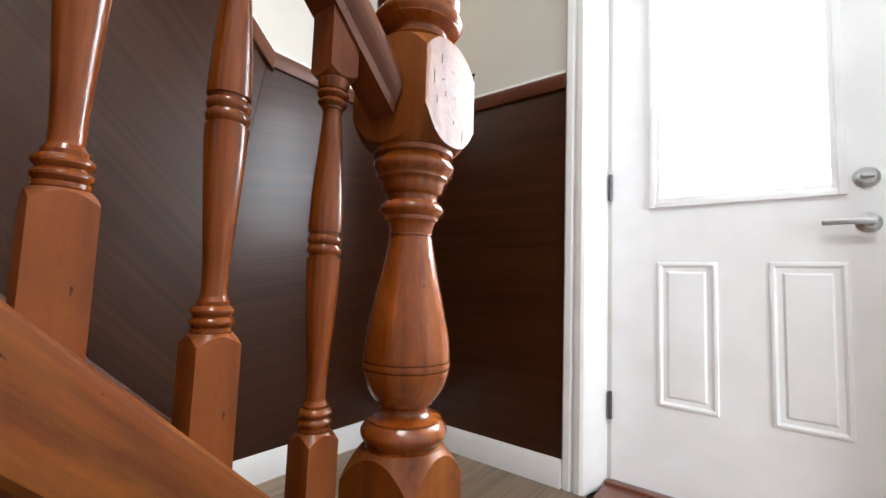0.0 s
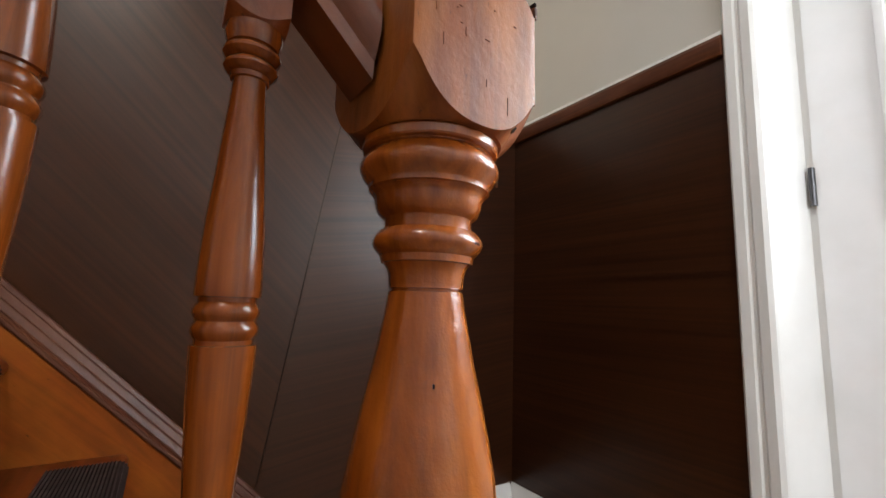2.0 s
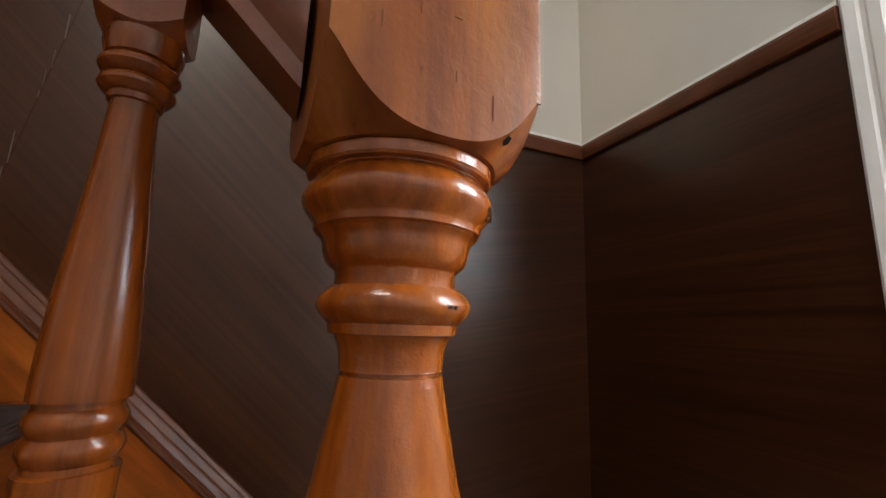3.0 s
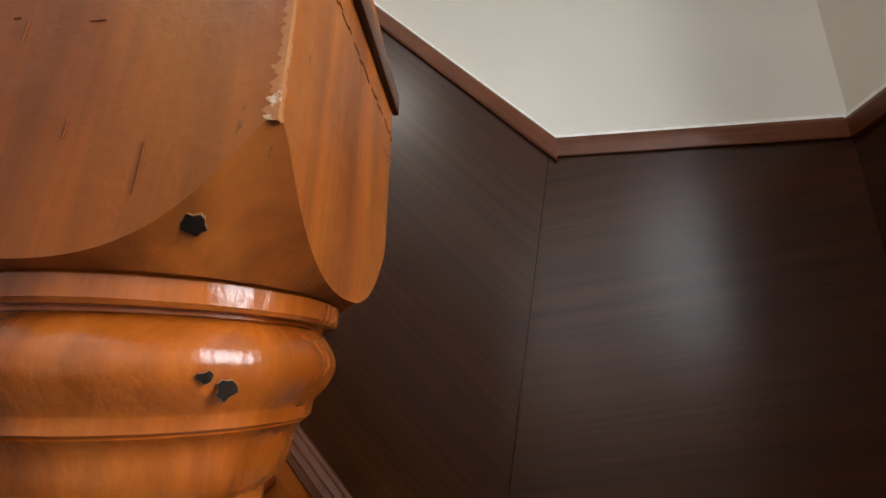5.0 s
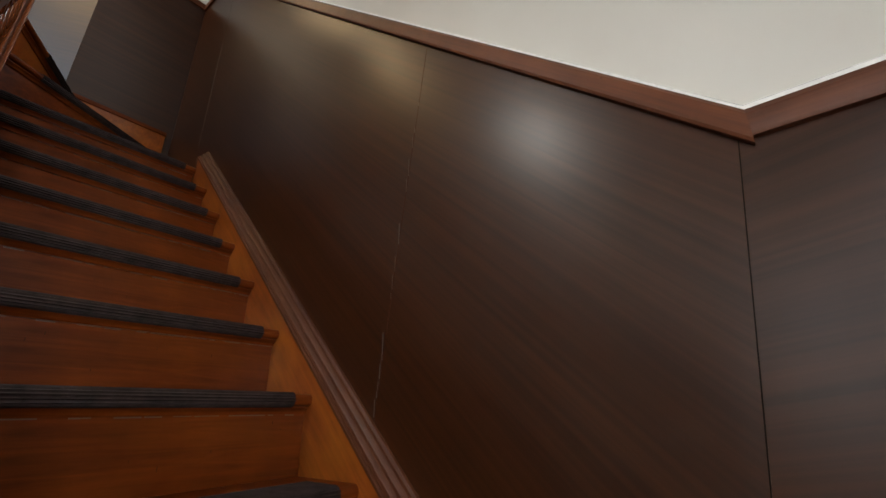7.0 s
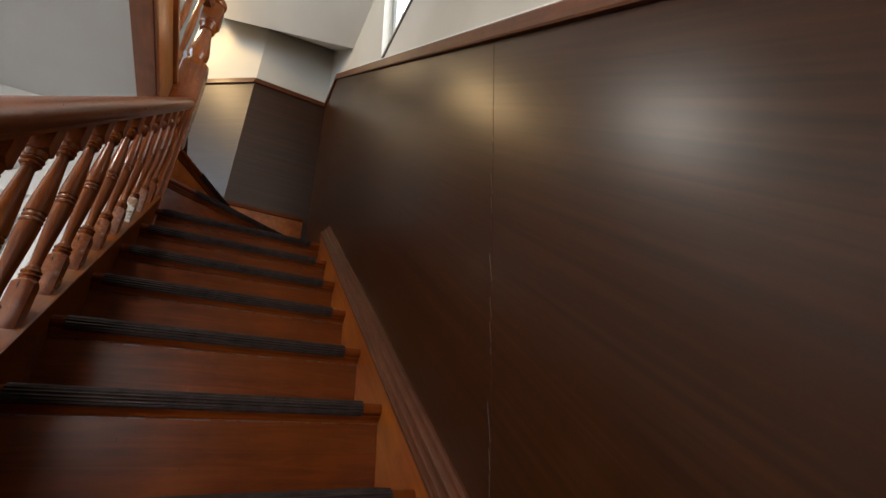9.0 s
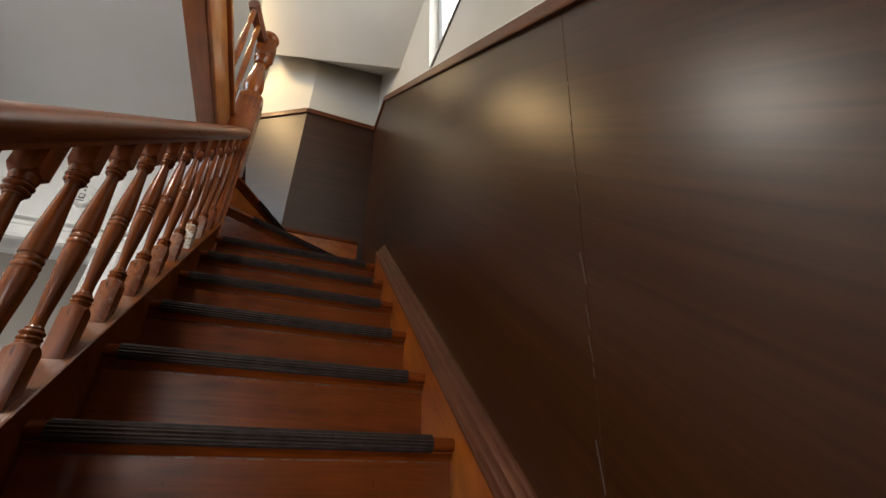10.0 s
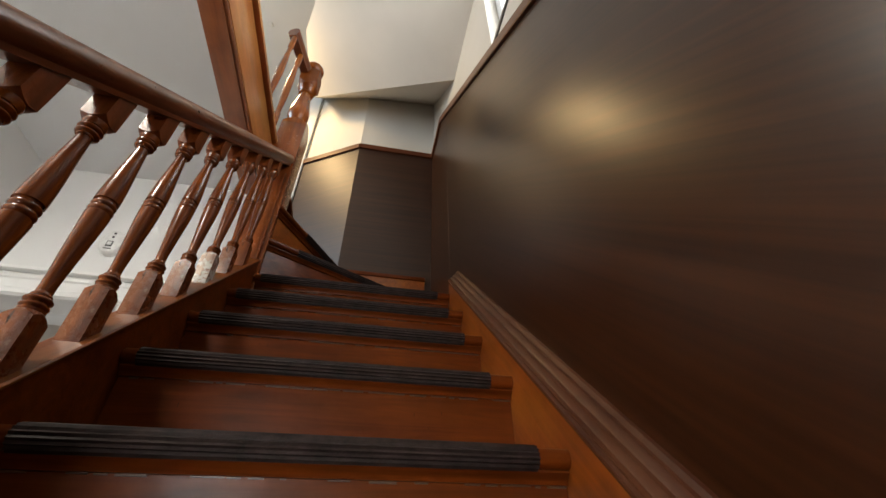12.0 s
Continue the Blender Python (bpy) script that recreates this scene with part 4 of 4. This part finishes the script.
# ---- upper newel and landing guard ----
un = thing("upper_newel_post", "tall square newel with a turned top at the winders", "newel post")
part("square_shaft", box_bm(PX - 0.068, PX + 0.068, PY - 0.068, PY + 0.068, 1.70, 3.30, bevel=0.004), POST, un)
for x0 in (0.036, 0.058):
    part("edge_bead", box_bm(PX + x0, PX + x0 + 0.015, PY - 0.079, PY - 0.0685, 2.04, 2.87, bevel=0.0045), POST, un)
tp = turned_block(0.066, 3.301, 3.36, high=0.05)
bmesh.ops.translate(tp, vec=(PX, PY, 0), verts=tp.verts)
part("shoulder", tp, TURNED, un)
vs = [(3.35, 0.045), (3.36, 0.052)] + bead(3.362, 3.39, 0.05, 0.058, 8) + curve([(3.392, 0.044), (3.41, 0.046), (3.45, 0.060), (3.50, 0.062), (3.58, 0.050), (3.66, 0.038), (3.70, 0.034)], 4) + bead(3.702, 3.725, 0.038, 0.047, 7) + [(3.73, 0.040), (3.745, 0.05)] + bead(3.75, 3.785, 0.05, 0.060, 7) + [(3.79, 0.052)]
tv = lathe(vs, 36)
bmesh.ops.translate(tv, vec=(PX - 0.02, PY + 0.02, 0), verts=tv.verts)
part("turned_shaft", tv, TURNED, un)
tb = turned_block(0.058, 3.78, 3.96, low=0.035, high=0.03)
bmesh.ops.translate(tb, vec=(PX - 0.02, PY + 0.02, 0), verts=tb.verts)
part("upper_block", tb, BLOCK, un)
tc = lathe([(3.955, 0.04), (3.965, 0.044)] + curve([(3.967, 0.040), (3.98, 0.058), (4.005, 0.066), (4.03, 0.058), (4.05, 0.030), (4.055, 0.004)], 4), 32)
bmesh.ops.translate(tc, vec=(PX - 0.02, PY + 0.02, 0), verts=tc.verts)
part("cap", tc, TURNED, un)
ug = thing("landing_rail", "varnished guard rail at the edge of the upper landing", "handrail")
p0, p1 = Vector((PX - 0.055, PY - 0.04, 3.90)), Vector((-0.150, 1.955, 3.93))
dv = (p1 - p0).normalized()
sd = Vector((-dv.y, dv.x, 0))
part("rail", loft([[tuple(q + sd * x + Vector((0, 0, z))) for x, z in RP] for q in (p0, p1)]), RAILWOOD, ug)
for q in (p0.lerp(p1, 0.93), p0.lerp(p1, 0.45)):
    lb = lathe([(3.126, 0.018), (3.26, 0.018), (3.27, 0.013)] + curve([(3.275, 0.013), (3.42, 0.019), (3.55, 0.020), (3.70, 0.014), (3.76, 0.012)], 4) + [(3.77, 0.017), (3.89, 0.017)], 20)
    bmesh.ops.translate(lb, vec=(q.x + 0.008, q.y, 0), verts=lb.verts)
    part("upright", lb, TURNED, ug)

# ---- detector on the hall wall ----
det = thing("carbon_monoxide_alarm", "white oval plastic alarm fixed to the hall wall", "alarm")
ov = loft([[(-0.585 + rx * math.cos(2 * math.pi * k / 40), 2.280 - d, 2.375 + rz * math.sin(2 * math.pi * k / 40)) for k in range(40)] for rx, rz, d in ((0.050, 0.062, 0.0), (0.052, 0.064, 0.012), (0.050, 0.062, 0.026), (0.044, 0.056, 0.034), (0.020, 0.026, 0.037))])
part("shell", ov, PLASTIC, det)
part("display", box_bm(-0.597, -0.573, 2.2405, 2.2440, 2.345, 2.372, bevel=0.001), DARKPLASTIC_SHADE, det)
part("display_label", box_bm(-0.593, -0.577, 2.2395, 2.2404, 2.350, 2.367), PLASTIC, det)
for dz in (0.012, 0.032):
    part("button", box_bm(-0.588, -0.580, 2.2400, 2.2440, 2.378 + dz, 2.386 + dz, bevel=0.001), DARKPLASTIC_SHADE, det)
part("marking", box_bm(-0.600, -0.570, 2.2425, 2.2465, 2.332, 2.336), DARKPLASTIC_SHADE, det, "grey line of small print")
det.location = (-0.028, 0, 0.034)

# ---- lamps that light the place ----
# fixture is assumed; the landing light itself hangs free below this plate
lamp = thing("landing_lamp", "small plate in ceiling paint, assumed fixture of the landing lamp", "ceiling lamp")
part("plate", box_bm(-0.745, -0.695, 2.635, 2.685, TOP - 0.008, TOP - 0.0005, bevel=0.002), CEIL, lamp)
hl = thing("hall_lamp", "small round white ceiling lamp in the hall", "ceiling lamp")
part("plate", box_bm(-0.70, -0.54, 0.67, 0.83, CEIL_H - 0.02, CEIL_H - 0.0005, bevel=0.006), WHITE, hl)
drum = lathe([(2.712, 0.128), (2.712, 0.134), (2.76, 0.138), (2.808, 0.138), (2.8095, 0.06)], 36)
bmesh.ops.translate(drum, vec=(-0.62, 0.74, 0), verts=drum.verts)
part("drum", drum, WHITE, hl)

# ---- floor planks ----
floor = thing("floor", "grey-brown wood laminate floor planks", "floor", kind="structure")
PW, PL = 0.124, 1.22
shapes = {}
for r in range(17):
    x0 = -1.20 + r * PW
    if x0 > W - 0.02:
        break
    x1 = min(x0 + PW, W)
    y = -1.10 - (r * 0.43 % PL)
    while y < 2.4:
        a, b = max(y, -0.9315), min(y + PL, 2.4)
        y += PL
        if b - a < 0.03:
            continue
        key = (round(x1 - x0, 3), round(b - a, 3))
        if key not in shapes:
            shapes[key] = mesh_of("plank", box_bm(-(x1 - x0) / 2 + 0.0006, (x1 - x0) / 2 - 0.0006, -(b - a) / 2 + 0.0006, (b - a) / 2 - 0.0006, -0.012, 0.0, bevel=0.0), PLANK)
        ob = new("plank", shapes[key])
        ob.parent = floor
        ob.location = ((x0 + x1) / 2, (a + b) / 2, 0)
solid("floor_parlour", box_bm(-3.5, -1.2005, -1.10, 4.2, -0.0135, 0.0), PLANK, "grey-brown laminate floor of the rooms beyond", "floor")
